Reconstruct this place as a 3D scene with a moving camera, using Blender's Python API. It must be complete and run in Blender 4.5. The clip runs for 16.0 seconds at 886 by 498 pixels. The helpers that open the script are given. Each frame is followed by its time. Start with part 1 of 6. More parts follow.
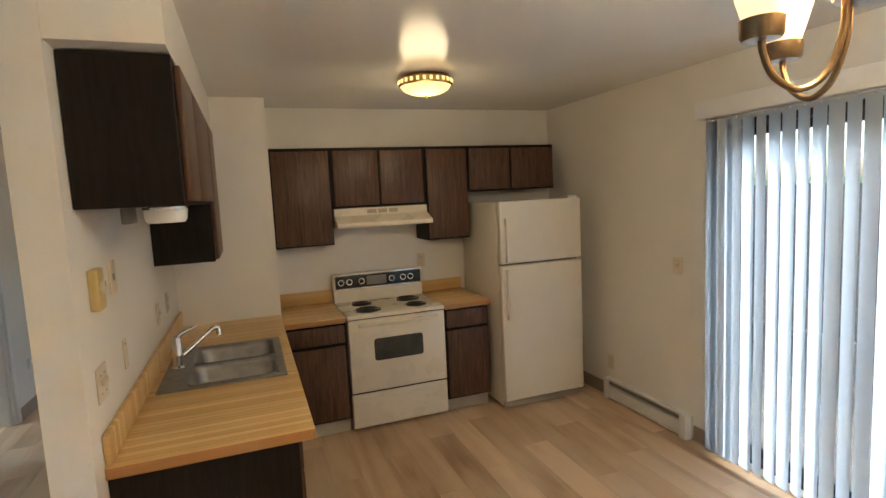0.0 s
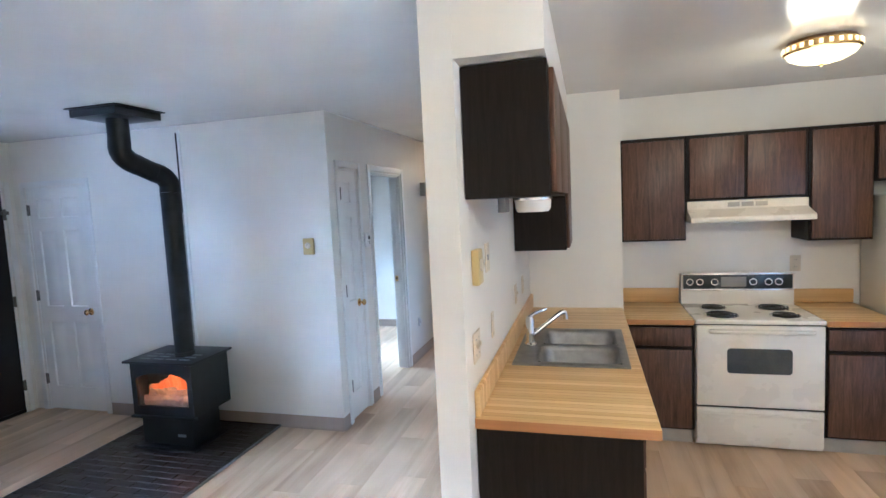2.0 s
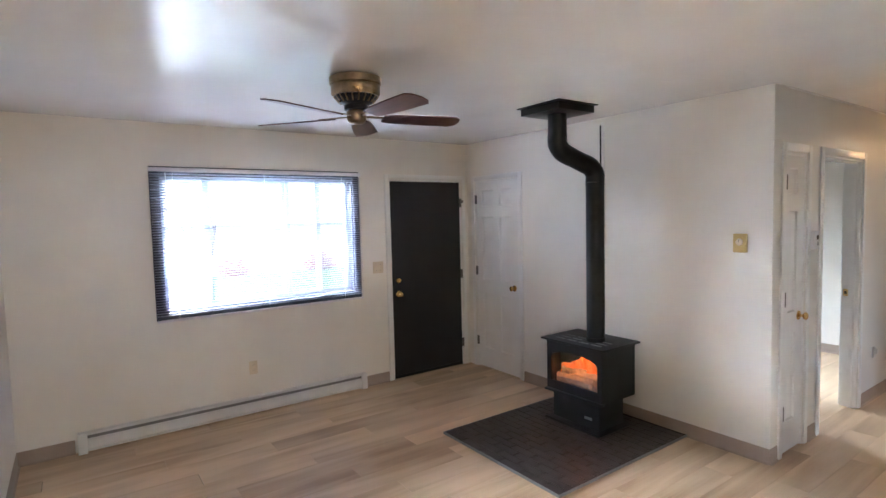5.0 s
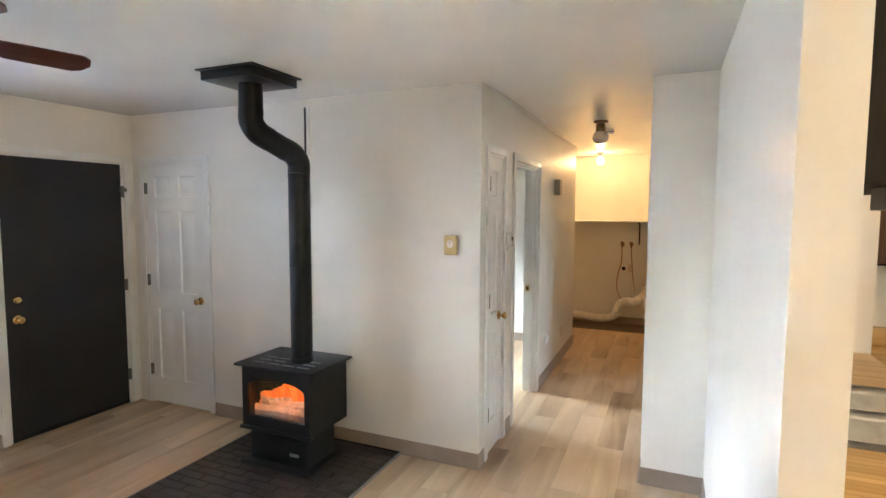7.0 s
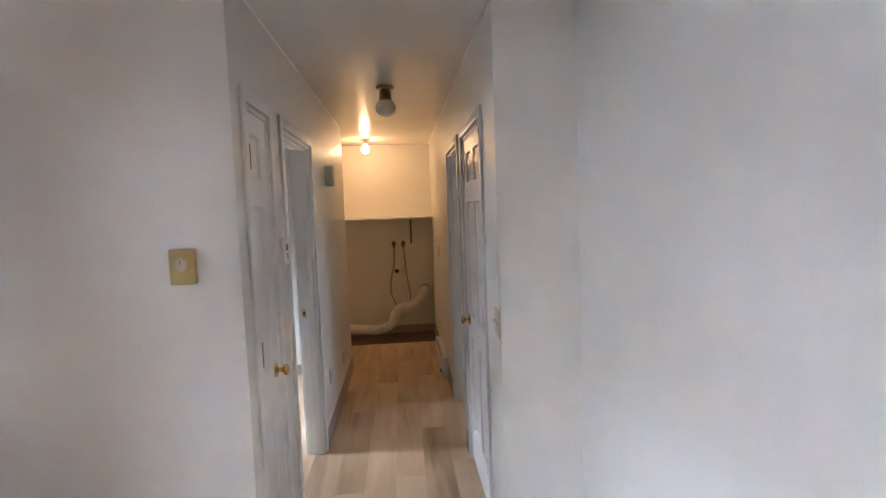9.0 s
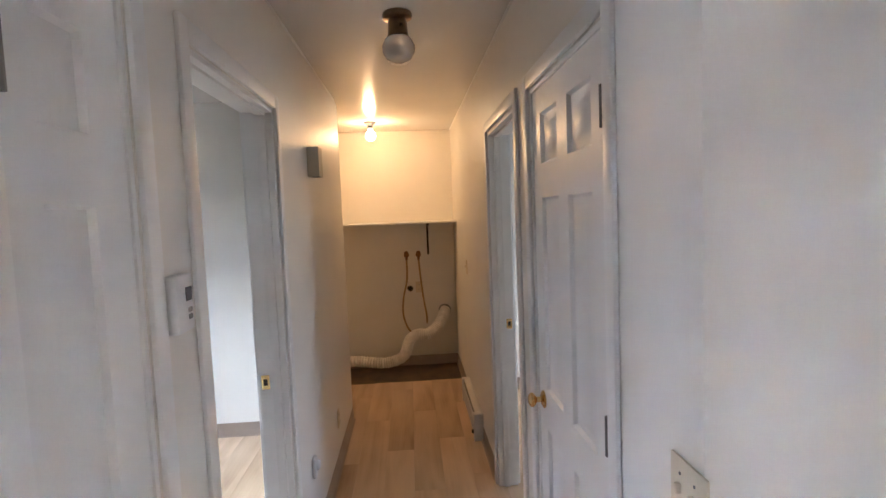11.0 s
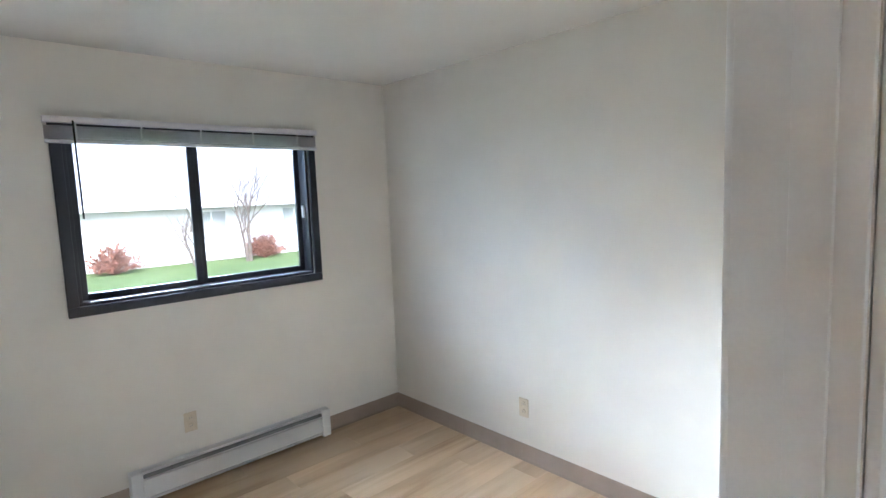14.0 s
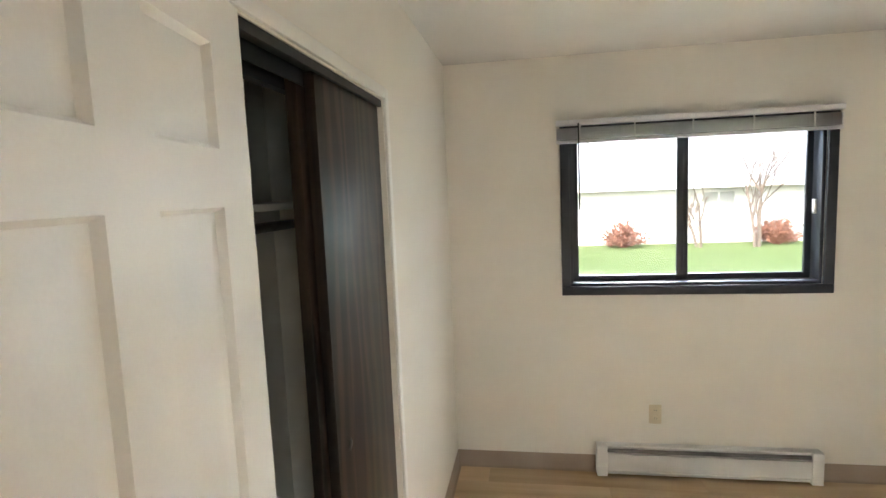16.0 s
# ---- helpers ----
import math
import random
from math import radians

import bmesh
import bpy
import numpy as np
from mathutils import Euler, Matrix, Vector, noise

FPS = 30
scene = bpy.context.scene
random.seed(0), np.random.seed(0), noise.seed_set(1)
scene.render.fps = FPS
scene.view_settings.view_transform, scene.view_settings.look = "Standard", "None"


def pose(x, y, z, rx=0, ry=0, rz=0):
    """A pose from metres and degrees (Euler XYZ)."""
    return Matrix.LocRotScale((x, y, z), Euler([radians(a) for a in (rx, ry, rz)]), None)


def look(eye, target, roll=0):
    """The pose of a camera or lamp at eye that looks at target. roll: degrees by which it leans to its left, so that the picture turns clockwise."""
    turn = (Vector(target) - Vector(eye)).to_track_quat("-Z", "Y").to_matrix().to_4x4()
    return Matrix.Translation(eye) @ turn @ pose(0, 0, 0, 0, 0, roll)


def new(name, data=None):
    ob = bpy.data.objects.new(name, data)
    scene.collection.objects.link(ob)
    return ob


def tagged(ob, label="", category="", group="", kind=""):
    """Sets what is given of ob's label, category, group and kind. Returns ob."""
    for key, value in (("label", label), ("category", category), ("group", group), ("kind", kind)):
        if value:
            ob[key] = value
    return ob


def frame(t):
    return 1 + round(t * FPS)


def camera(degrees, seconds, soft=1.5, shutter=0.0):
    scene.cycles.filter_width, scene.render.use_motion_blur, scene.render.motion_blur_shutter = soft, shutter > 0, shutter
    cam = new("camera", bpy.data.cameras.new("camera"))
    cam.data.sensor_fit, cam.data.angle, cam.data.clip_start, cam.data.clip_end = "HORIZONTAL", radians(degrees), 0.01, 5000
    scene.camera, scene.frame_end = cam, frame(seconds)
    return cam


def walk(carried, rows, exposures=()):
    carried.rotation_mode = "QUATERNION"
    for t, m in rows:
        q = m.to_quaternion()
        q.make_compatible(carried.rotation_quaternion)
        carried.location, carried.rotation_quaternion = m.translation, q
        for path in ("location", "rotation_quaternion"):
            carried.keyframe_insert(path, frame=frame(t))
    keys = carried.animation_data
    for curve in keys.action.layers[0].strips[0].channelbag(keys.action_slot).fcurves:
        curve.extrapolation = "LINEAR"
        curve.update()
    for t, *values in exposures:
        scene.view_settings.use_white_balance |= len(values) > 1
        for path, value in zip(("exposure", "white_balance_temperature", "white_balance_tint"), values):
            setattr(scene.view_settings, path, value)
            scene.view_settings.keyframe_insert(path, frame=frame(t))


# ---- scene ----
cam = camera(80.3, 16.0)
PATH = [
    (0, (0.12, 1.006, 1.721), (0.806, 2.873, 1.511), -2.8),
    (0.5, (0.117, 1.009, 1.72), (0.539, 2.953, 1.515), -2.8),
    (1, (0.092, 1.006, 1.723), (0.244, 2.991, 1.528), -3.0),
    (1.5, (0.071, 1.003, 1.724), (-0.111, 2.986, 1.539), -2.9),
    (2, (0.055, 1.011, 1.716), (-0.477, 2.931, 1.543), -2.8),
    (2.5, (0.014, 1.0, 1.716), (-0.841, 2.801, 1.551), -2.8),
    (3, (-0.017, 0.968, 1.709), (-1.156, 2.606, 1.563), -2.8),
    (3.5, (-0.051, 0.943, 1.698), (-1.431, 2.385, 1.571), -2.9),
    (3.7, (-0.066, 0.932, 1.698), (-1.532, 2.287, 1.576), -3.1),
    (5.8, (-0.446, 1.037, 1.657), (-2.082, 2.18, 1.529), -1.3),
    (6, (-0.475, 1.11, 1.671), (-2.026, 2.363, 1.522), -1.2),
    (6.5, (-0.591, 1.281, 1.659), (-1.81, 2.859, 1.503), -0.5),
    (7, (-0.716, 1.499, 1.671), (-1.505, 3.33, 1.518), 0.2),
    (7.5, (-0.96, 1.738, 1.641), (-1.287, 3.705, 1.494), -0.4),
    (8, (-1.09, 2.017, 1.629), (-1.137, 4.011, 1.482), -1.2),
    (8.5, (-1.155, 2.354, 1.634), (-1.069, 4.346, 1.48), -1.7),
    (8.7, (-1.186, 2.49, 1.619), (-1.05, 4.479, 1.463), -1.9),
    (10.8, (-1.29, 3.9, 1.596), (-1.104, 5.886, 1.446), -2.5),
    (11, (-1.28, 4.047, 1.61), (-1.159, 6.038, 1.465), -2.3),
    (11.5, (-1.318, 4.37, 1.604), (-1.327, 6.364, 1.46), -1.8),
    (12, (-1.357, 4.661, 1.601), (-1.459, 6.653, 1.463), -1.4),
    (12.5, (-1.37, 4.959, 1.604), (-1.697, 6.924, 1.431), -1.1),
    (13, (-1.464, 5.23, 1.587), (-2.138, 7.1, 1.367), -1.2),
    (13.5, (-1.571, 5.427, 1.586), (-2.628, 7.111, 1.367), -2.1),
    (14, (-1.708, 5.555, 1.63), (-3.178, 6.895, 1.422), -2.3),
    (14.5, (-1.822, 5.606, 1.665), (-3.6, 6.499, 1.46), -2.4),
    (15, (-1.865, 5.701, 1.675), (-3.825, 6.05, 1.49), -2.7),
    (15.5, (-1.831, 5.722, 1.699), (-3.817, 5.569, 1.522), -2.8),
    (16, (-1.806, 5.726, 1.71), (-3.768, 5.399, 1.495), -2.4),
]
EXPOSURES = [(0.0, 3.3, 5700, 4), (0.5, 3.65, 4800, 2), (1.0, 4.05, 4250, 2), (1.5, 4.25, 4250, 4), (2.5, 4.25, 4580, 5), (3.5, 4.05, 4650, 5), (5.8, 4.1, 6400, 12), (6.5, 4.1, 6900, 9),
             (7.0, 4.35, 5700, 4), (8.0, 3.8, 5500, 11), (8.7, 3.6, 5500, 13), (11.0, 3.95, 5400, 14), (12.5, 4.2, 5100, 13), (13.0, 4.3, 5700, 18), (13.5, 4.25, 5900, 16),
             (14.0, 4.4, 5500, 10), (14.5, 4.45, 5500, 2), (15.0, 4.6, 5900, 3), (16.0, 4.65, 6700, 9)]
walk(cam, [(t, look(eye, target, roll)) for t, eye, target, roll in PATH], EXPOSURES)
SKY = 0.055

# ---- world, sun, large lights ----
world = bpy.data.worlds.new("sky")
scene.world = world
world.use_nodes = True
wn = world.node_tree.nodes
sky = wn.new("ShaderNodeTexSky")
sky.sky_type = "NISHITA"
sky.sun_disc = False
sky.sun_elevation, sky.sun_rotation = radians(40), radians(115)
sky.air_density, sky.dust_density = 1.0, 3.0
wn["Background"].inputs["Strength"].default_value = SKY
world.node_tree.links.new(sky.outputs["Color"], wn["Background"].inputs["Color"])

sun = new("sun", bpy.data.lights.new("sun", "SUN"))
sun.data.energy, sun.data.angle, sun.data.color = 0.30, radians(8), (1.0, 0.95, 0.88)
sun.matrix_world = look((0, 0, 12), (-0.68, 0.34, 11.36))


def sky_panel(name, at, target, w, h, power, color=(0.88, 0.94, 1.0), spread=170):
    """Bright sky outside a window, shining in through the opening."""
    lamp = new(name, bpy.data.lights.new(name, "AREA"))
    lamp.data.shape, lamp.data.size, lamp.data.size_y = "RECTANGLE", w, h
    lamp.data.energy, lamp.data.color, lamp.data.spread = power, color, radians(spread)
    lamp.matrix_world = look(at, target)
    return lamp


sky_panel("sky_light_living", (-10.6, 1.4, 3.95), (-4.9, 2.36, 1.4), 3.0, 1.6, 76, spread=52)
sky_panel("sky_light_bedroom", (-10.0, 6.6, 4.3), (-4.8, 6.6, 1.4), 3.0, 1.8, 26, spread=80)
sky_panel("sky_light_east", (9.5, 2.0, 4.6), (2.8, 2.4, 1.6), 10.0, 2.6, 30)
# Added lamp at an unseen opening, to brighten the spare room.
sky_panel("sky_light_spare_room", (2.1, 7.65, 1.5), (0.0, 7.65, 1.2), 1.2, 0.95, 0.8, spread=170)


def bulb(name, x, y, z, power, color, size=0.04):
    lamp = new(name, bpy.data.lights.new(name, "POINT"))
    lamp.data.energy, lamp.data.color, lamp.data.shadow_soft_size = power, color, size
    lamp.location = (x, y, z)
    return lamp


WARM = (1.0, 0.49, 0.155)
bulb("hall_bulb_light", -1.603, 8.93, 2.305, 0.95, WARM, 0.05)
bulb("chandelier_light", 1.135, 1.60, 2.14, 5.4, (1.0, 0.72, 0.43), 0.12)
bulb("kitchen_lamp_light", 1.21, 4.14, 2.25, 0.5, (1.0, 0.70, 0.38), 0.15)


# ---- materials ----
def material(name, color, rough=0.5, metal=0.0, spec=0.5):
    m = bpy.data.materials.new(name)
    m.use_nodes = True
    p = m.node_tree.nodes["Principled BSDF"]
    p.inputs["Base Color"].default_value = (*color, 1)
    p.inputs["Roughness"].default_value = rough
    p.inputs["Metallic"].default_value = metal
    p.inputs["Specular IOR Level"].default_value = spec
    return m


def node(m, kind, **values):
    n = m.node_tree.nodes.new(kind)
    for k, v in values.items():
        n.inputs[k].default_value = v
    return n


def link(m, a, b):
    m.node_tree.links.new(a, b)


def bsdf(m):
    return m.node_tree.nodes["Principled BSDF"]


def coords(m, scale=(1, 1, 1), which="Object", random_shift=0.0):
    """Object coordinates in metres, scaled; shifted at random from object to object if asked."""
    tc = node(m, "ShaderNodeTexCoord")
    mp = node(m, "ShaderNodeMapping")
    mp.inputs["Scale"].default_value = scale
    link(m, tc.outputs[which], mp.inputs["Vector"])
    if random_shift:
        oi = node(m, "ShaderNodeObjectInfo")
        mul = m.node_tree.nodes.new("ShaderNodeMath")
        mul.operation = "MULTIPLY"
        mul.inputs[1].default_value = random_shift
        link(m, oi.outputs["Random"], mul.inputs[0])
        link(m, mul.outputs[0], mp.inputs["Location"])
    return mp.outputs["Vector"]


def ramp(m, fac, stops):
    r = node(m, "ShaderNodeValToRGB")
    el = r.color_ramp.elements
    while len(el) < len(stops):
        el.new(0.5)
    for e, (pos, c) in zip(el, stops):
        e.position, e.color = pos, (*c, 1)
    link(m, fac, r.inputs["Fac"])
    return r.outputs["Color"]


def bump(m, height, strength, distance):
    b = node(m, "ShaderNodeBump", Strength=strength, Distance=distance)
    link(m, height, b.inputs["Height"])
    return b.outputs["Normal"]


def noise_of(m, vec, scale, detail=3.0, rough=0.55, distortion=0.0):
    n = node(m, "ShaderNodeTexNoise", Scale=scale, Detail=detail, Roughness=rough, Distortion=distortion)
    link(m, vec, n.inputs["Vector"])
    return n.outputs["Fac"]


def mix_fac(m, a, b, w):
    """a * (1 - w) + b * w of two grey values."""
    n = node(m, "ShaderNodeMix")
    n.inputs["Factor"].default_value = w
    link(m, a, n.inputs["A"])
    link(m, b, n.inputs["B"])
    return n.outputs["Result"]


def mottled(name, dark, light, rough, scale=6.0, fine=180.0, depth=0.0006, strength=0.25, metal=0.0, rough_spread=0.08, spec=0.5, shift=0.0):
    """Paint, plastic, metal or stone: slow stains, fine grain and a little relief."""
    m = material(name, light, rough, metal, spec)
    v = coords(m, random_shift=shift)
    slow, quick = noise_of(m, v, scale, 4.0), noise_of(m, v, fine, 2.0)
    both = mix_fac(m, slow, quick, 0.25)
    link(m, ramp(m, both, [(0.30, dark), (0.62, light)]), bsdf(m).inputs["Base Color"])
    r = node(m, "ShaderNodeMapRange", **{"To Min": rough - rough_spread, "To Max": rough + rough_spread})
    link(m, slow, r.inputs["Value"])
    link(m, r.outputs["Result"], bsdf(m).inputs["Roughness"])
    link(m, bump(m, quick, strength, depth), bsdf(m).inputs["Normal"])
    return m


def wood(name, dark, mid, light, rough, along="z", stretch=14.0, scale=3.0, shift=9.0, depth=0.0004, spec=0.4):
    """Grain that runs along one axis, with pores and slow bands."""
    m = material(name, mid, rough, 0.0, spec)
    s = {"x": (1, stretch, stretch), "y": (stretch, 1, stretch), "z": (stretch, stretch, 1)}[along]
    v = coords(m, s, random_shift=shift)
    bands = noise_of(m, v, scale, 5.0, 0.6, 1.2)
    pores = noise_of(m, v, scale * 9, 2.0, 0.5)
    both = mix_fac(m, bands, pores, 0.3)
    link(m, ramp(m, both, [(0.32, dark), (0.50, mid), (0.68, light)]), bsdf(m).inputs["Base Color"])
    link(m, bump(m, pores, 0.3, depth), bsdf(m).inputs["Normal"])
    return m


WALL = mottled("wall_paint", (0.75, 0.725, 0.665), (0.81, 0.785, 0.725), 0.42, 2.0, 260.0, 0.0006, 0.22)
CEILING = mottled("ceiling_paint", (0.74, 0.73, 0.70), (0.79, 0.78, 0.75), 0.17, 1.6, 90.0, 0.0005, 0.08, rough_spread=0.04)
TRIM = mottled("trim_paint", (0.76, 0.76, 0.74), (0.83, 0.83, 0.81), 0.33, 3.0, 200.0, 0.0003, 0.15)
BASE = mottled("vinyl_base", (0.29, 0.225, 0.175), (0.36, 0.285, 0.225), 0.45, 5.0, 150.0)
SLAB = mottled("subfloor", (0.20, 0.15, 0.10), (0.26, 0.20, 0.14), 0.7)
DARKWOOD = wood("stained_wood", (0.032, 0.015, 0.009), (0.088, 0.043, 0.025), (0.145, 0.077, 0.045), 0.40)
# Carcass stain, much darker than the doors: its shade is in the colour.
SHADEDSIDE = wood("shaded_cabinet_side", (0.006, 0.0045, 0.0035), (0.011, 0.008, 0.006), (0.017, 0.012, 0.009), 0.55, spec=0.2)
ENAMEL = mottled("almond_enamel", (0.74, 0.69, 0.59), (0.77, 0.72, 0.62), 0.28, 4.0, 300.0, 0.0002, 0.1)
FRIDGE = mottled("fridge_enamel", (0.72, 0.68, 0.60), (0.77, 0.73, 0.65), 0.36, 3.0, 420.0, 0.0004, 0.3)
BLACK = mottled("black_enamel", (0.007, 0.008, 0.009), (0.013, 0.0145, 0.016), 0.38, 8.0, 220.0, 0.0004, 0.25, spec=0.3)
PIPE = mottled("stove_pipe_black", (0.006, 0.0065, 0.007), (0.012, 0.013, 0.014), 0.42, 12.0, 160.0, spec=0.25)
FRONTDOOR = mottled("charcoal_door_paint", (0.015, 0.0145, 0.017), (0.022, 0.021, 0.024), 0.45, 3.0, 120.0, spec=0.3)
FRAME = mottled("bronze_window_frame", (0.020, 0.023, 0.034), (0.030, 0.034, 0.048), 0.42, 5.0, 200.0)


# ---- mesh helpers ----
def box(bm, x0, x1, y0, y1, z0, z1, bevel=0.0, seg=2):
    v = [bm.verts.new((x, y, z)) for z in (z0, z1) for x, y in ((x0, y0), (x1, y0), (x1, y1), (x0, y1))]
    fs = [bm.faces.new([v[i] for i in q]) for q in ((3, 2, 1, 0), (4, 5, 6, 7), (0, 1, 5, 4), (1, 2, 6, 5), (2, 3, 7, 6), (3, 0, 4, 7))]
    if bevel:
        edges = {e for f in fs for e in f.edges}
        bmesh.ops.bevel(bm, geom=list(edges), offset=bevel, segments=seg, profile=0.5, affect="EDGES")
    return bm


def boxes(*rows, bevel=0.0, seg=2):
    bm = bmesh.new()
    for r in rows:
        box(bm, *r, bevel=bevel, seg=seg)
    return bm


def lathe(bm, profile, seg=24, m=None):
    """Turn (radius, z) pairs round z; m places the result."""
    m = m or Matrix()
    rings = []
    for r, z in profile:
        if r < 1e-5:
            rings.append([bm.verts.new(m @ Vector((0, 0, z)))])
        else:
            rings.append([bm.verts.new(m @ Vector((r * math.cos(2 * math.pi * i / seg), r * math.sin(2 * math.pi * i / seg), z))) for i in range(seg)])
    for a, b in zip(rings, rings[1:]):
        for i in range(seg):
            j = (i + 1) % seg
            if len(a) == 1 and len(b) == 1:
                continue
            if len(a) == 1:
                bm.faces.new((a[0], b[i], b[j]))
            elif len(b) == 1:
                bm.faces.new((a[i], a[j], b[0]))
            else:
                bm.faces.new((a[i], a[j], b[j], b[i]))
    return bm


def turned(*profile, seg=24, m=None):
    bm = lathe(bmesh.new(), profile, seg, m)
    bmesh.ops.recalc_face_normals(bm, faces=bm.faces)
    return bm


def tube(bm, points, radius, seg=12, radii=None, cap=True):
    """A round bar along points."""
    pts = [Vector(p) for p in points]
    rings, side = [], None
    for i, p in enumerate(pts):
        d = (pts[min(i + 1, len(pts) - 1)] - pts[max(i - 1, 0)]).normalized()
        if side is None:
            side = d.orthogonal().normalized()
        side = (side - d * side.dot(d)).normalized()
        up = d.cross(side)
        r = radii[i] if radii else radius
        rings.append([bm.verts.new(p + r * (math.cos(a) * side + math.sin(a) * up)) for a in (2 * math.pi * k / seg for k in range(seg))])
    for a, b in zip(rings, rings[1:]):
        for k in range(seg):
            bm.faces.new((a[k], a[(k + 1) % seg], b[(k + 1) % seg], b[k]))
    if cap:
        bm.faces.new(rings[0][::-1])
        bm.faces.new(rings[-1])
    return bm


def bar(points, radius, seg=12, radii=None):
    bm = tube(bmesh.new(), points, radius, seg, radii)
    bmesh.ops.recalc_face_normals(bm, faces=bm.faces)
    return bm


def arc(points, n=8):
    """A smooth run of points through the given ones (Catmull-Rom)."""
    p = [Vector(q) for q in points]
    p = [2 * p[0] - p[1]] + p + [2 * p[-1] - p[-2]]
    out = []
    for i in range(1, len(p) - 2):
        for k in range(n):
            t = k / n
            out.append(0.5 * ((2 * p[i]) + (p[i + 1] - p[i - 1]) * t + (2 * p[i - 1] - 5 * p[i] + 4 * p[i + 1] - p[i + 2]) * t ** 2
                              + (3 * p[i] - p[i - 1] - 3 * p[i + 1] + p[i + 2]) * t ** 3))
    return out + [p[-2]]


def prism(bm, outline, y0, y1):
    """An outline in x and z, drawn out from y0 to y1."""
    a = [bm.verts.new((x, y0, z)) for x, z in outline]
    b = [bm.verts.new((x, y1, z)) for x, z in outline]
    bm.faces.new(a)
    bm.faces.new(b[::-1])
    n = len(a)
    for i in range(n):
        bm.faces.new((a[i], b[i], b[(i + 1) % n], a[(i + 1) % n]))
    bmesh.ops.recalc_face_normals(bm, faces=bm.faces)
    return bm


def mesh_of(name, bm, mat, smooth=None):
    me = bpy.data.meshes.new(name)
    bm.to_mesh(me)
    bm.free()
    if mat:
        me.materials.append(mat)
    if smooth is not None:
        me.shade_smooth()
        me.set_sharp_from_angle(angle=radians(smooth))
    return me


def part(name, bm, mat, parent, label="", smooth=35):
    ob = new(name, mesh_of(name, bm, mat, smooth))
    ob.parent = parent
    if label:
        tagged(ob, label)
    return ob


def thing(name, at, rz, label, category, group="", kind=""):
    ob = new(name)
    ob.empty_display_size = 0.1
    ob.matrix_basis = pose(*at, 0, 0, rz)
    return tagged(ob, label, category, group, kind)


def solid(name, bm, mat, label, category="", kind="structure", smooth=35):
    return tagged(new(name, mesh_of(name, bm, mat, smooth)), label, category, kind=kind)


def wall_mesh(axis, p0, p1, a0, a1, z0, z1, holes=()):
    """A wall from p0 to p1 thick, from a0 to a1 long, with openings (a0, a1, z0, z1) right through it."""
    bm = bmesh.new()
    au = sorted({a0, a1, *(h[0] for h in holes), *(h[1] for h in holes)})
    zu = sorted({z0, z1, *(h[2] for h in holes), *(h[3] for h in holes)})
    au, zu = [a for a in au if a0 <= a <= a1], [z for z in zu if z0 <= z <= z1]

    def full(i, k):
        if not (0 <= i < len(au) - 1 and 0 <= k < len(zu) - 1):
            return False
        a, z = (au[i] + au[i + 1]) / 2, (zu[k] + zu[k + 1]) / 2
        return not any(h[0] < a < h[1] and h[2] < z < h[3] for h in holes)

    def quad(*pts):
        bm.faces.new([bm.verts.new((p, a, z) if axis == "x" else (a, p, z)) for p, a, z in pts])

    for i in range(len(au) - 1):
        for k in range(len(zu) - 1):
            if not full(i, k):
                continue
            a, b, c, d = au[i], au[i + 1], zu[k], zu[k + 1]
            quad((p0, a, c), (p0, b, c), (p0, b, d), (p0, a, d))
            quad((p1, a, c), (p1, b, c), (p1, b, d), (p1, a, d))
            for di, dk, e in ((-1, 0, ((a, c), (a, d))), (1, 0, ((b, c), (b, d))), (0, -1, ((a, c), (b, c))), (0, 1, ((a, d), (b, d)))):
                if not full(i + di, k + dk):
                    (q, r), (s, t) = e
                    quad((p0, q, r), (p1, q, r), (p1, s, t), (p0, s, t))
    bmesh.ops.remove_doubles(bm, verts=bm.verts, dist=1e-5)
    bmesh.ops.recalc_face_normals(bm, faces=bm.faces)
    return bm


# ---- the shell ----
XW, XE, YS, YN = -4.92, 2.80, 0.57, 4.585
HW, HE, JY, END = -1.795, -0.830, 4.83, 9.515
PW, PK, PY = -0.485, -0.369, 2.775
CY = 2.868
KX, KY, KB = 0.29, 4.915, 5.33
BW, BS, BN = -4.92, 5.25, 7.945
NW = -2.75
CH = 2.44
FD = (3.585, 4.495, 0.0, 2.045)
CD = (-4.78, -4.10, 0.0, 2.03)
HD = (4.745, 5.085, 0.0, 2.03)
BD = (5.360, 6.160, 0.0, 2.03)
SD = (5.215, 5.955, 0.0, 2.03)
TD = (6.21, 6.985, 0.0, 2.03)
LW = (1.53, 3.19, 0.95, 2.05)
BWIN = (5.956, 7.290, 1.13, 2.02)
SL = (1.55, 3.38, 0.03, 2.06)
CLO = (-3.55, -2.45, 0.0, 2.025)

solid("wall_west", wall_mesh("x", XW - 0.14, XW, YS - 0.12, BS - 0.115, 0, CH, [LW, FD]), WALL, "white painted outer wall of the living room")
solid("wall_south", wall_mesh("y", YS - 0.12, YS, XW, XE, 0, CH), WALL, "plain white painted wall")
solid("wall_east", wall_mesh("x", XE, XE + 0.14, YS - 0.12, KB + 0.115, 0, CH, [SL]), WALL, "white painted outer wall with the patio door")
solid("wall_north", wall_mesh("y", YN, YN + 0.115, XW, HW, 0, CH, [CD]), WALL, "white painted wall behind the stove")
solid("wall_hall_west", wall_mesh("x", HW - 0.115, HW, YN + 0.115, BN, 0, CH, [HD, BD]), WALL, "white painted wall of the hall")
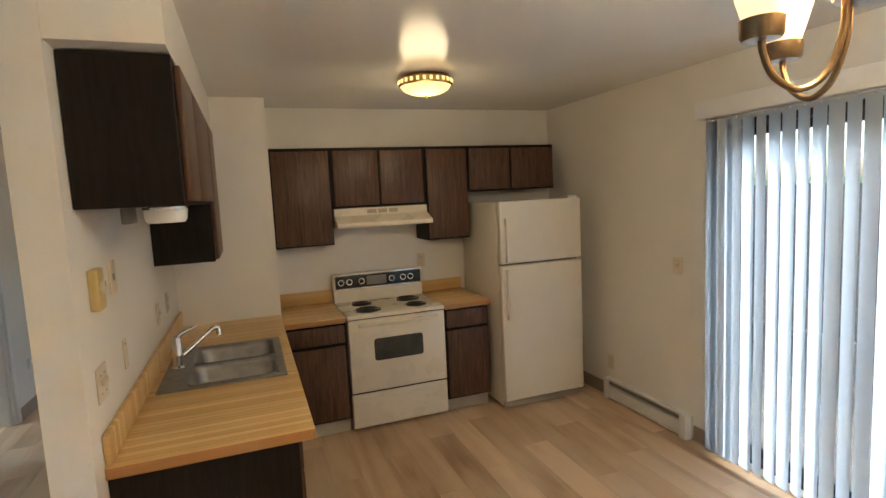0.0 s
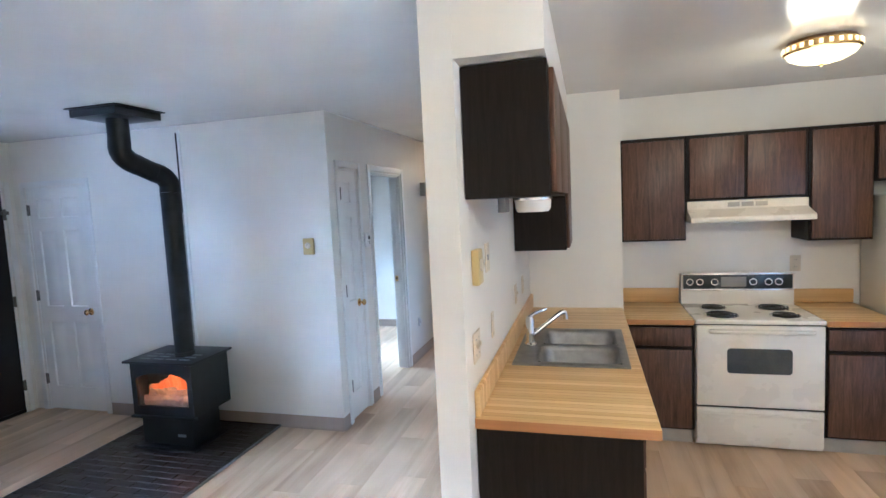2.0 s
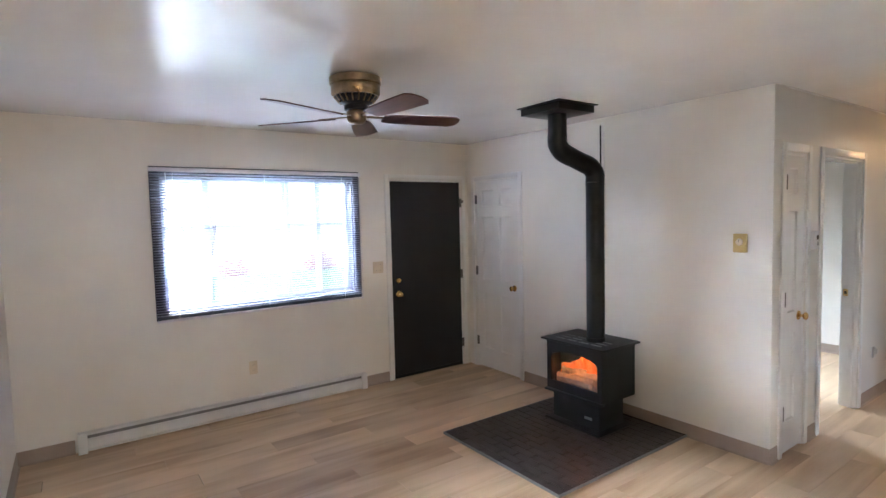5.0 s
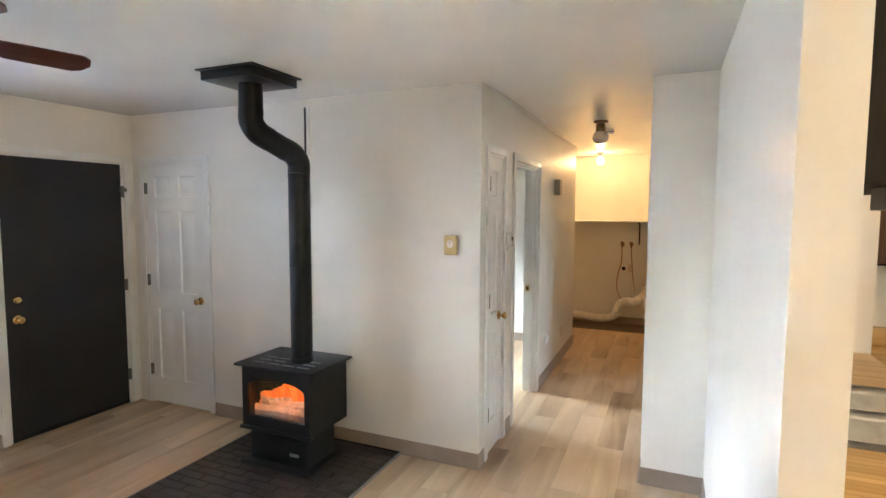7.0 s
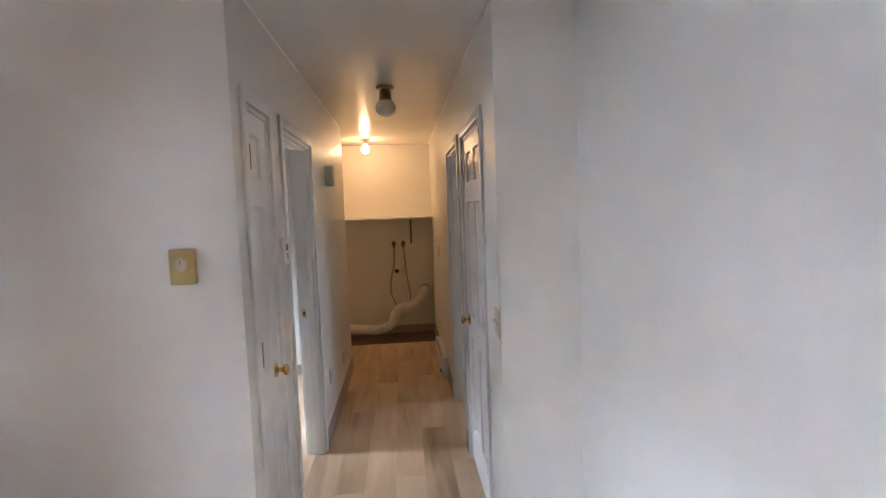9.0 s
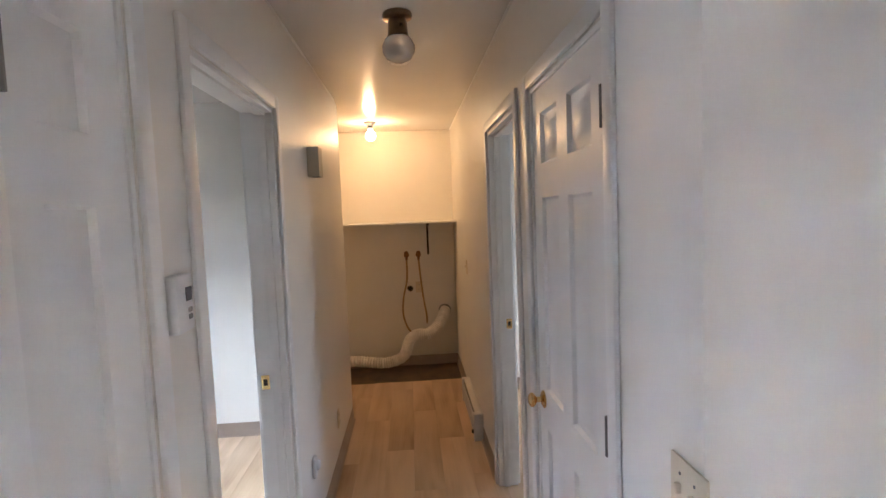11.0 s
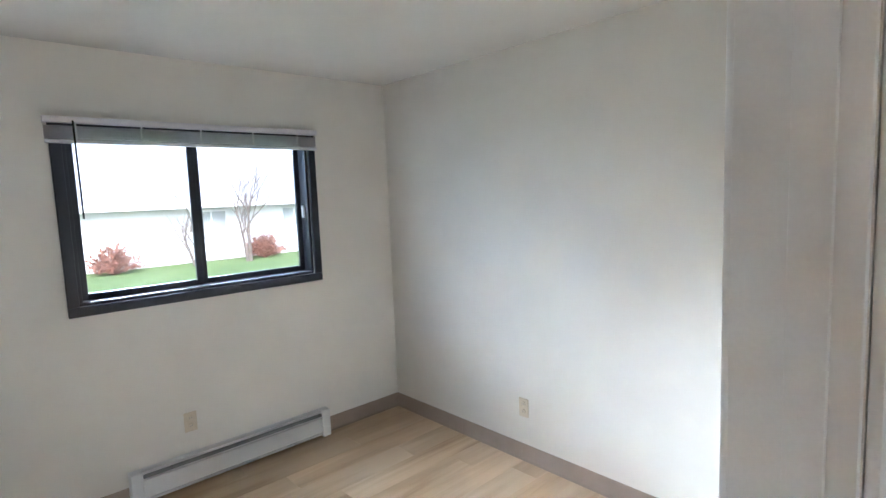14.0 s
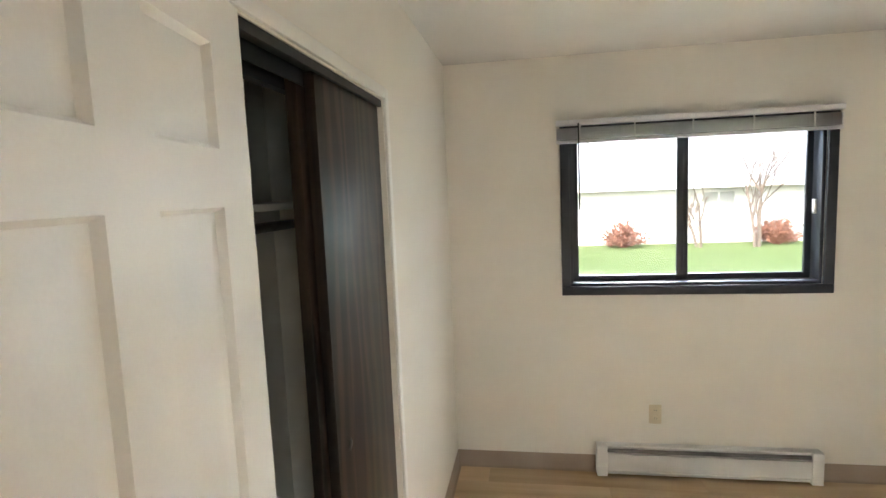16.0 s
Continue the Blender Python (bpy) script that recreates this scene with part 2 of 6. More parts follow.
solid("wall_hall_east", wall_mesh("x", HE, HE + 0.115, JY + 0.115, END, 0, CH, [SD, TD]), WALL, "white painted wall of the hall")
solid("wall_partition", wall_mesh("x", PW, PK, PY, JY, 0, CH), WALL, "white painted end wall beside the kitchen counter")
solid("wall_jog", wall_mesh("y", JY, JY + 0.115, HE, PK, 0, CH), WALL, "white painted corner of the hall")
solid("wall_kitchen_corner", wall_mesh("y", KY, KY + 0.115, PK, KX, 0, CH), WALL, "white painted kitchen wall")
solid("wall_kitchen_return", wall_mesh("x", KX - 0.115, KX, KY + 0.115, KB, 0, CH), WALL, "white painted return beside the cabinets")
solid("wall_kitchen_back", wall_mesh("y", KB, KB + 0.115, KX - 0.115, XE, 0, CH), WALL, "white painted wall behind the range")
solid("wall_soffit", boxes((PK + 0.0005, -0.065, PY + 0.001, KY - 0.001, 2.196, CH - 0.001)), WALL, "white painted soffit over the sink cabinets")
solid("wall_laundry_end", wall_mesh("y", END, END + 0.115, NW - 0.115, HE + 0.115, 0, CH), WALL, "cream-lit white wall at the laundry end")
solid("wall_laundry_west", wall_mesh("x", NW - 0.115, NW, BN + 0.18, END, 0, CH), WALL, "white painted side of the laundry nook")
solid("wall_bedroom_north", wall_mesh("y", BN, BN + 0.18, BW, HW, 0, CH), WALL, "white painted bedroom wall")
solid("wall_bedroom_west", wall_mesh("x", BW - 0.14, BW, BS - 0.115, BN + 0.18, 0, CH, [BWIN]), WALL, "white painted bedroom wall with the window")
solid("wall_bedroom_closet", wall_mesh("y", BS - 0.115, BS, BW, HW - 0.115, 0, CH, [CLO]), WALL, "white painted wall round the closet")
solid("wall_closet_side", wall_mesh("x", -2.27, -2.17, YN + 0.115, BS - 0.115, 0, CH), WALL, "white painted closet side")
solid("wall_closet_far", wall_mesh("x", -3.90, -3.80, YN + 0.115, BS - 0.115, 0, CH), WALL, "white painted closet side")
# Unseen window opening, added so that daylight reaches the spare room.
SRW = (7.0, 8.3, 0.95, 1.95)
solid("wall_spare_south", wall_mesh("y", 6.02, 6.13, HE + 0.115, 1.8, 0, CH), WALL, "white painted wall of the spare room")
solid("wall_spare_north", wall_mesh("y", 8.6, 8.7, HE + 0.115, 1.8, 0, CH), WALL, "white painted wall of the spare room")
solid("wall_spare_east", wall_mesh("x", 1.8, 1.92, 6.02, 8.7, 0, CH, [SRW]), WALL, "white painted outer wall of the spare room")
solid("ceiling", boxes((XW - 0.14, XE + 0.14, YS - 0.12, END + 0.115, CH, CH + 0.12)), CEILING, "glossy white painted ceiling")
floor = solid("floor", boxes((XW - 0.14, XE + 0.14, YS - 0.12, END + 0.115, -0.15, -0.006)), SLAB, "pale oak vinyl plank floor")

# ---- more materials ----
CHROME = mottled("chrome", (0.70, 0.70, 0.72), (0.82, 0.82, 0.84), 0.14, 10.0, 200.0, 0.0001, 0.05, metal=1.0, rough_spread=0.04)
STEEL = mottled("brushed_steel", (0.27, 0.27, 0.27), (0.38, 0.38, 0.38), 0.46, 20.0, 300.0, 0.0002, 0.15, metal=1.0)
BRASS = mottled("polished_brass", (0.62, 0.40, 0.14), (0.78, 0.55, 0.24), 0.20, 14.0, 200.0, 0.0002, 0.1, metal=1.0)
ANTIQUE = mottled("antique_brass", (0.20, 0.14, 0.075), (0.33, 0.24, 0.14), 0.30, 16.0, 160.0, 0.0003, 0.15, metal=1.0)
IVORY = mottled("ivory_plastic", (0.62, 0.54, 0.40), (0.68, 0.60, 0.46), 0.38, 8.0, 200.0, 0.0002, 0.1)
GOLDPLATE = mottled("gold_plastic", (0.48, 0.36, 0.13), (0.56, 0.43, 0.18), 0.38, 8.0, 200.0, 0.0002, 0.1)
WHITEPLASTIC = mottled("white_plastic", (0.74, 0.74, 0.73), (0.80, 0.80, 0.79), 0.36, 6.0, 200.0, 0.0002, 0.1)
DARKGLASS = mottled("dark_glass", (0.02, 0.025, 0.028), (0.045, 0.055, 0.06), 0.10, 5.0, 100.0, 0.0001, 0.02)
COIL = mottled("burner_coil", (0.012, 0.012, 0.012), (0.03, 0.028, 0.027), 0.5, 30.0, 200.0)
TOEKICK = mottled("grey_toe_kick", (0.36, 0.33, 0.28), (0.46, 0.42, 0.36), 0.5)
GREY = mottled("grey_plastic", (0.16, 0.16, 0.16), (0.22, 0.22, 0.22), 0.45)
HEATER = mottled("heater_enamel", (0.68, 0.68, 0.67), (0.76, 0.76, 0.75), 0.35, 6.0, 240.0, 0.0003, 0.15)
HINGE = mottled("grey_steel_hinge", (0.13, 0.125, 0.12), (0.20, 0.195, 0.19), 0.42, 30.0, 200.0, metal=1.0)


def glowing(name, color, strength, rough=0.4):
    m = material(name, color, rough)
    bsdf(m).inputs["Emission Color"].default_value = (*color, 1)
    bsdf(m).inputs["Emission Strength"].default_value = strength
    return m


LAMPGLASS = glowing("lit_frosted_glass", (1.0, 0.64, 0.22), 0.17)
BULBGLASS = glowing("lit_bulb", (1.0, 0.74, 0.42), 2.0)
SHADEGLASS = glowing("lit_cream_shade", (1.0, 0.66, 0.30), 0.17)

# ---- kitchen ----
CT = 0.91
BT = 0.875


def cabinet_unit(name, x0, x1, y0, y1, z0, z1, doors, label, face="y", group="", toe=0.0, drawers=(), hollow=False):
    """A cabinet whose front looks to -y (face "y") or +x (face "x"). doors and drawers: (a0, a1, z0, z1) on the front."""
    c = thing(name, ((x0 + x1) / 2, (y0 + y1) / 2, z0), 0, label, "cabinet", group)
    ox, oy, oz = (x0 + x1) / 2, (y0 + y1) / 2, z0
    a, b, d, e, h = x0 - ox, x1 - ox, y0 - oy, y1 - oy, z1 - oz
    if hollow:
        bm = boxes((a, b, d, d + 0.018, toe, h), (a, b, e - 0.018, e, toe, h), (a, a + 0.012, d + 0.018, e - 0.018, toe, h), (b - 0.018, b, d + 0.018, e - 0.018, toe, h), (a + 0.012, b - 0.018, d + 0.018, e - 0.018, toe, toe + 0.018), bevel=0.002, seg=1)
    else:
        bm = boxes((a, b, d, e, toe, h), bevel=0.002, seg=1)
    part("body", bm, SHADEDSIDE, c)
    if toe:
        if face == "y":
            part("toe_kick", boxes((x0 - ox + 0.002, x1 - ox - 0.002, y0 - oy + 0.05, y1 - oy - 0.01, 0.0, toe - 0.001)), TOEKICK, c, "grey painted toe kick")
        else:
            part("toe_kick", boxes((x0 - ox + 0.01, x1 - ox - 0.05, y0 - oy + 0.002, y1 - oy - 0.002, 0.0, toe - 0.001)), TOEKICK, c, "grey painted toe kick")
    for kind, rows in (("door", doors), ("drawer_front", drawers)):
        for a0, a1, b0, b1 in rows:
            if face == "y":
                bm = boxes((a0 - ox, a1 - ox, y0 - oy - 0.020, y0 - oy - 0.001, b0 - oz, b1 - oz), bevel=0.004)
            else:
                bm = boxes((x1 - ox + 0.001, x1 - ox + 0.020, a0 - oy, a1 - oy, b0 - oz, b1 - oz), bevel=0.004)
            part(kind, bm, DARKWOOD, c)
    return c


UF = KB - 0.31
g = "upper kitchen cabinets"
cabinet_unit("wall_cabinet", 0.295, 0.722, UF, KB - 0.003, 1.372, 2.100, [(0.305, 0.712, 1.385, 2.075)], "dark walnut-stained wall cabinet with one tall door", group=g)
cabinet_unit("wall_cabinet", 0.725, 1.468, UF, KB - 0.003, 1.645, 2.100, [(0.745, 1.085, 1.662, 2.075), (1.105, 1.447, 1.662, 2.075)],
             "short dark walnut-stained cabinet above the range hood", group=g)
cabinet_unit("wall_cabinet", 1.471, 1.838, UF, KB - 0.003, 1.350, 2.100, [(1.485, 1.826, 1.365, 2.075)], "dark walnut-stained wall cabinet beside the hood", group=g)
cabinet_unit("wall_cabinet", 1.841, 2.655, UF, KB - 0.003, 1.725, 2.100, [(1.855, 2.220, 1.740, 2.075), (2.240, 2.642, 1.740, 2.075)],
             "short dark walnut-stained cabinet above the refrigerator", group=g)
SX = -0.065
cabinet_unit("wall_cabinet", PK + 0.003, SX, CY - 0.004, 4.13, 1.725, 2.190, [(CY + 0.05, 3.305, 1.738, 2.170), (3.32, 4.12, 1.738, 2.170)],
             "dark brown wall cabinet over the sink, doors ajar", "x", group=g)
cabinet_unit("wall_cabinet", PK + 0.003, SX, 4.133, 4.66, 1.41, 2.190, [(4.145, 4.65, 1.422, 2.170)], "tall dark brown wall cabinet past the sink", "x", group=g)

# base cabinets
g = "base kitchen cabinets"
cabinet_unit("base_cabinet", PK + 0.003, 0.225, CY + 0.012, KY - 0.005, 0.0, CT - 0.042, [(3.0, 3.55, 0.13, 0.68), (3.57, 4.05, 0.13, 0.68), (4.07, 4.60, 0.13, 0.68)],
             "dark brown sink base cabinet with a plain end panel", "x", g, 0.10, [(3.0, 3.55, 0.70, 0.84), (3.57, 4.05, 0.70, 0.84), (4.07, 4.60, 0.70, 0.84)], hollow=True)
BF = 4.745
cabinet_unit("base_cabinet", 0.297, 0.717, BF, KB - 0.005, 0.0, BT - 0.042, [(0.312, 0.702, 0.125, 0.665)], "dark walnut-stained base cabinet with a drawer", "y", g, 0.11,
             [(0.312, 0.702, 0.690, 0.815)])
cabinet_unit("base_cabinet", 1.477, 1.845, BF, KB - 0.005, 0.0, BT - 0.042, [(1.490, 1.832, 0.125, 0.660)], "dark walnut-stained base cabinet beside the refrigerator", "y", g, 0.11,
             [(1.490, 1.832, 0.685, 0.815)])


def counter(name, x0, x1, y0, y1, top, label, hole=None, splash=(), nose="y", mat=None):
    c = thing(name, (x0, y0, top - 0.04), 0, label, "countertop")
    bm = bmesh.new()
    if hole:
        hx0, hx1, hy0, hy1 = hole
        wm = wall_mesh("y", 0, 0.04, 0, x1 - x0, 0, y1 - y0, [(hx0 - x0, hx1 - x0, hy0 - y0, hy1 - y0)])
        for v in wm.verts:
            v.co = Vector((v.co.x, v.co.z, v.co.y))
        bmesh.ops.recalc_face_normals(wm, faces=wm.faces)
        bm.free()
        bm = wm
        edges = [e for e in bm.edges if all(abs(v.co.z - 0.04) < 1e-5 for v in e.verts) and (all(abs(v.co.y) < 1e-5 for v in e.verts) or all(abs(v.co.x - (x1 - x0)) < 1e-5 for v in e.verts))]
        bmesh.ops.bevel(bm, geom=edges, offset=0.006, segments=2, profile=0.5, affect="EDGES")
    else:
        box(bm, 0, x1 - x0, 0, y1 - y0, 0, 0.04, bevel=0.006)
    part("worktop", bm, mat or COUNTER, c)
    for r in splash:
        part("backsplash", boxes((r[0] - x0, r[1] - x0, r[2] - y0, r[3] - y0, 0.0405, r[4] - top + 0.04), bevel=0.007), mat or COUNTER, c)
    return c


def strip_laminate(name, across, rough=0.32):
    """A butcher-block print: narrow glued strips with darker joints here and there."""
    m = material(name, (0.6, 0.35, 0.13), rough)
    tc = node(m, "ShaderNodeTexCoord")
    mp = node(m, "ShaderNodeMapping")
    mp.inputs["Rotation"].default_value = (0, 0, 0 if across == "x" else radians(90))
    link(m, tc.outputs["Object"], mp.inputs["Vector"])
    br = node(m, "ShaderNodeTexBrick", Scale=1.0)
    br.inputs["Brick Width"].default_value, br.inputs["Row Height"].default_value = 1.7, 0.031
    br.inputs["Mortar Size"].default_value = 0.0012
    br.inputs["Color1"].default_value, br.inputs["Color2"].default_value = (0.62, 0.40, 0.15, 1), (0.83, 0.61, 0.29, 1)
    br.inputs["Mortar"].default_value = (0.42, 0.21, 0.07, 1)
    link(m, mp.outputs["Vector"], br.inputs["Vector"])
    mp2 = node(m, "ShaderNodeMapping")
    mp2.inputs["Scale"].default_value = (1.2, 46.0, 46.0)
    link(m, mp.outputs["Vector"], mp2.inputs["Vector"])
    grain = noise_of(m, mp2.outputs["Vector"], 1.5, 4.0, 0.6)
    mx = node(m, "ShaderNodeMix")
    mx.data_type, mx.blend_type = "RGBA", "MULTIPLY"
    mx.inputs["Factor"].default_value = 0.55
    link(m, br.outputs["Color"], mx.inputs[6])
    link(m, ramp(m, grain, [(0.30, (0.76, 0.70, 0.62)), (0.62, (1.0, 1.0, 1.0))]), mx.inputs[7])
    link(m, mx.outputs[2], bsdf(m).inputs["Base Color"])
    return m


COUNTER = strip_laminate("butcher_block_laminate", "x")
counter("countertop", PK + 0.001, 0.285, CY, KY - 0.001, CT, "butcher-block pattern laminate countertop round the steel sink", (-0.258, 0.212, 3.545, 4.222),
        [(PK + 0.001, PK + 0.022, CY + 0.004, KY - 0.002, CT + 0.105)], mat=COUNTER)
counter("countertop", KX + 0.003, 0.719, 4.712, KB - 0.001, BT, "short butcher-block pattern laminate countertop beside the range", None, [(KX + 0.004, 0.718, KB - 0.022, KB - 0.001, 0.985)], mat=COUNTER)
counter("countertop", 1.475, 1.862, 4.712, KB - 0.001, BT, "short butcher-block pattern laminate countertop beside the refrigerator", None, [(1.476, 1.86, KB - 0.022, KB - 0.001, 0.975)], mat=COUNTER)


def sink():
    x0, x1, y0, y1 = -0.318, 0.235, 3.515, 4.250
    s = thing("kitchen_sink", (-0.05, 3.83, CT), 0, "double-bowl brushed steel sink set in the countertop", "sink")
    rows = [(-0.195, 0.200, 3.565, 3.865), (-0.195, 0.200, 3.900, 4.205)]
    rim = wall_mesh("y", 0.0, 0.006, x0 + 0.05, x1 + 0.05, y0 - 3.83, y1 - 3.83, [(a + 0.05, b + 0.05, c - 3.83, d - 3.83) for a, b, c, d in rows])
    for v in rim.verts:
        v.co = Vector((v.co.x, v.co.z, v.co.y + 0.001))
    bmesh.ops.recalc_face_normals(rim, faces=rim.faces)
    part("rim", rim, STEEL, s)
    for a, b, c, d in rows:
        bm = bmesh.new()
        rings = []
        cx, cy, hw, hd = (a + b) / 2 + 0.05, (c + d) / 2 - 3.83, (b - a) / 2, (d - c) / 2
        for inset, z, r in ((-0.012, 0.0085, 0.06), (0.0, 0.006, 0.055), (0.008, -0.02, 0.055), (0.016, -0.13, 0.05), (0.035, -0.155, 0.045), (0.10, -0.165, 0.03)):
            ring = []
            w, h = hw - inset, hd - inset
            r = min(r, w, h)
            for q, (sx, sy) in enumerate(((1, 1), (-1, 1), (-1, -1), (1, -1))):
                for k in range(5):
                    t = math.radians(90 * q + 90 * k / 4)
                    ring.append(bm.verts.new((cx + sx * (w - r) + r * math.cos(t), cy + sy * (h - r) + r * math.sin(t), z)))
            rings.append(ring)
        for p, q in zip(rings, rings[1:]):
            for i in range(len(p)):
                j = (i + 1) % len(p)
                bm.faces.new((p[i], p[j], q[j], q[i]))
        bm.faces.new(rings[-1])
        bmesh.ops.recalc_face_normals(bm, faces=bm.faces)
        basin = part("basin", bm, STEEL, s, smooth=60)
        part("drain", turned((0.0, -0.160), (0.035, -0.160), (0.042, -0.164), (0.042, -0.168), m=Matrix.Translation((cx, cy, 0))), CHROME, basin)
    f = thing("kitchen_faucet", (-0.262, 3.87, CT + 0.007), 0, "chrome single-lever faucet with a long spout", "faucet")
    part("base", turned((0.0, 0.0), (0.034, 0.0), (0.034, 0.008), (0.026, 0.016), (0.024, 0.05), (0.026, 0.055), (0.026, 0.075), (0.024, 0.08), (0.024, 0.135), (0.018, 0.158), (0.0, 0.162)), CHROME, f)
    part("spout", bar(arc([(0.015, 0.006, 0.055), (0.07, 0.036, 0.095), (0.13, 0.068, 0.140), (0.165, 0.088, 0.162), (0.184, 0.098, 0.160), (0.188, 0.100, 0.142)], 5), 0.0125), CHROME, f)
    part("aerator", turned((0.0, 0.0), (0.014, 0.0), (0.014, 0.022), (0.0, 0.022), m=Matrix.Translation((0.188, 0.100, 0.124))), CHROME, f)
    part("lever", bar(arc([(0.0, 0.0, 0.155), (0.03, 0.03, 0.172), (0.085, 0.07, 0.185)], 5), 0.007, radii=[0.011 - 0.0004 * i for i in range(11)]), CHROME, f)
    d = thing("paper_towel_holder", (-0.20, CY + 0.17, 1.725), 0, "white plastic under-cabinet jar opener with chrome trim", "kitchen fitting")
    part("bracket", boxes((-0.07, -0.04, -0.05, 0.05, -0.055, -0.001), bevel=0.003), GREY, d)
    part("bowl", turned((0.0, -0.058), (0.058, -0.058), (0.066, -0.048), (0.070, -0.014), (0.066, -0.008), (0.0, -0.008), m=Matrix.Translation((0.055, 0.02, 0))), WHITEPLASTIC, d)
    part("chrome_band", turned((0.067, -0.012), (0.0725, -0.012), (0.0725, -0.003), (0.0, -0.003), m=Matrix.Translation((0.055, 0.02, 0))), CHROME, d, "thin chrome band")


sink()


def electric_range():
    x0, x1, yf = 0.725, 1.469, 4.715
    w, c = x1 - x0, (x0 + x1) / 2
    r = thing("electric_range", (c, yf, 0), 0, "almond enamel coil-burner electric range with black control panel", "range")
    h = w / 2
    part("body", boxes((-h, h, 0.028, KB - yf - 0.02, 0.02, 0.845), bevel=0.004), ENAMEL, r)
    # Black strips stand in for the shade in the gaps round the oven door.
    for g0, g1 in ((0.286, 0.300), (0.838, 0.846)):
        part("door_gap_strip", boxes((-h + 0.003, h - 0.003, 0.012, 0.0275, g0, g1)), BLACK, r, "black strip for the shade in an oven door gap")
    part("cooktop", boxes((-h - 0.002, h + 0.002, -0.006, KB - yf - 0.075, 0.846, 0.876), bevel=0.008), ENAMEL, r)
    bg = part("backguard", prism(bmesh.new(), [(-h, 0), (h, 0), (h, 0.235), (-h, 0.235)], 0.535, 0.60), ENAMEL, r)
    bg.location.z = 0.865
    part("control_panel", boxes((-h + 0.012, h - 0.012, 0.522, 0.534, 0.990, 1.092), bevel=0.003), DARKGLASS, bg, "black glass control panel").matrix_parent_inverse = Matrix.Translation((0, 0, -0.865))
    for name, bx in (("trim", (-h, h, 0.524, 0.5345, 1.0925, 1.1025)), ("trim", (-h, h, 0.524, 0.5345, 0.978, 0.988))):
        part(name, boxes(bx, bevel=0.002), CHROME, bg).matrix_parent_inverse = Matrix.Translation((0, 0, -0.865))
    part("clock", boxes((-0.105, 0.062, 0.517, 0.5215, 1.005, 1.078), bevel=0.002), GREY, bg, "grey clock window").matrix_parent_inverse = Matrix.Translation((0, 0, -0.865))
    for kx in (-0.315, -0.247, -0.147, 0.107, 0.205, 0.270):
        m = pose(kx, 0.5215, 1.041, 90, 0, 0)
        k = part("knob", turned((0.0, 0.026), (0.013, 0.026), (0.016, 0.020), (0.017, 0.004), (0.024, 0.003), (0.024, 0.0), (0.0, 0.0), seg=20, m=m), DARKGLASS, r)
        part("dial_ring", turned((0.0185, 0.001), (0.0255, 0.001), (0.0255, 0.0045), (0.0185, 0.0045), (0.0185, 0.001), seg=20, m=m), CHROME, k)
    for bx, by, rad in ((-0.19, 0.14, 0.098), (-0.19, 0.385, 0.082), (0.19, 0.14, 0.082), (0.19, 0.385, 0.098)):
        bowl = part("drip_bowl", turned((rad + 0.008, 0.8765), (rad + 0.008, 0.8800), (rad - 0.002, 0.8790), (rad - 0.02, 0.8775), (0.0, 0.8772), m=Matrix.Translation((bx, by, 0))), CHROME, r)
        bm = bmesh.new()
        pts = [(bx + (0.014 + (rad - 0.02) * t / 84) * math.cos(t * 0.30), by + (0.014 + (rad - 0.02) * t / 84) * math.sin(t * 0.30), 0.886) for t in range(85)]
        tube(bm, pts, 0.0052, 6)
        part("coil", bm, COIL, bowl)
    d = part("oven_door", boxes((-h + 0.004, h - 0.004, -0.006, 0.027, 0.300, 0.838), bevel=0.007), ENAMEL, r)
    ow = [(sx * (0.165) + 0.022 * math.cos(t), 0.6075 + sz * 0.0605 + 0.022 * math.sin(t)) for sx, sz, q in ((1, 1, 0), (-1, 1, 1), (-1, -1, 2), (1, -1, 3)) for t in [math.pi / 2 * (q + i / 4) for i in range(5)]]
    part("oven_window", prism(bmesh.new(), ow, -0.0095, -0.0065), DARKGLASS, d, "dark oven window")
    hb = bmesh.new()
    box(hb, -h + 0.07, h - 0.07, -0.050, -0.028, 0.795, 0.820, bevel=0.008)
    part("handle", hb, ENAMEL, d)
    for sx in (-1, 1):
        part("handle_post", boxes((sx * (h - 0.10) - 0.015, sx * (h - 0.10) + 0.015, -0.034, -0.0062, 0.797, 0.817), bevel=0.003), ENAMEL, d)
    dr = part("storage_drawer", boxes((-h + 0.004, h - 0.004, -0.004, 0.027, 0.045, 0.286), bevel=0.007), ENAMEL, r)
    part("drawer_pull", boxes((-h + 0.03, h - 0.03, -0.014, -0.0045, 0.235, 0.258), bevel=0.005), ENAMEL, dr)


electric_range()


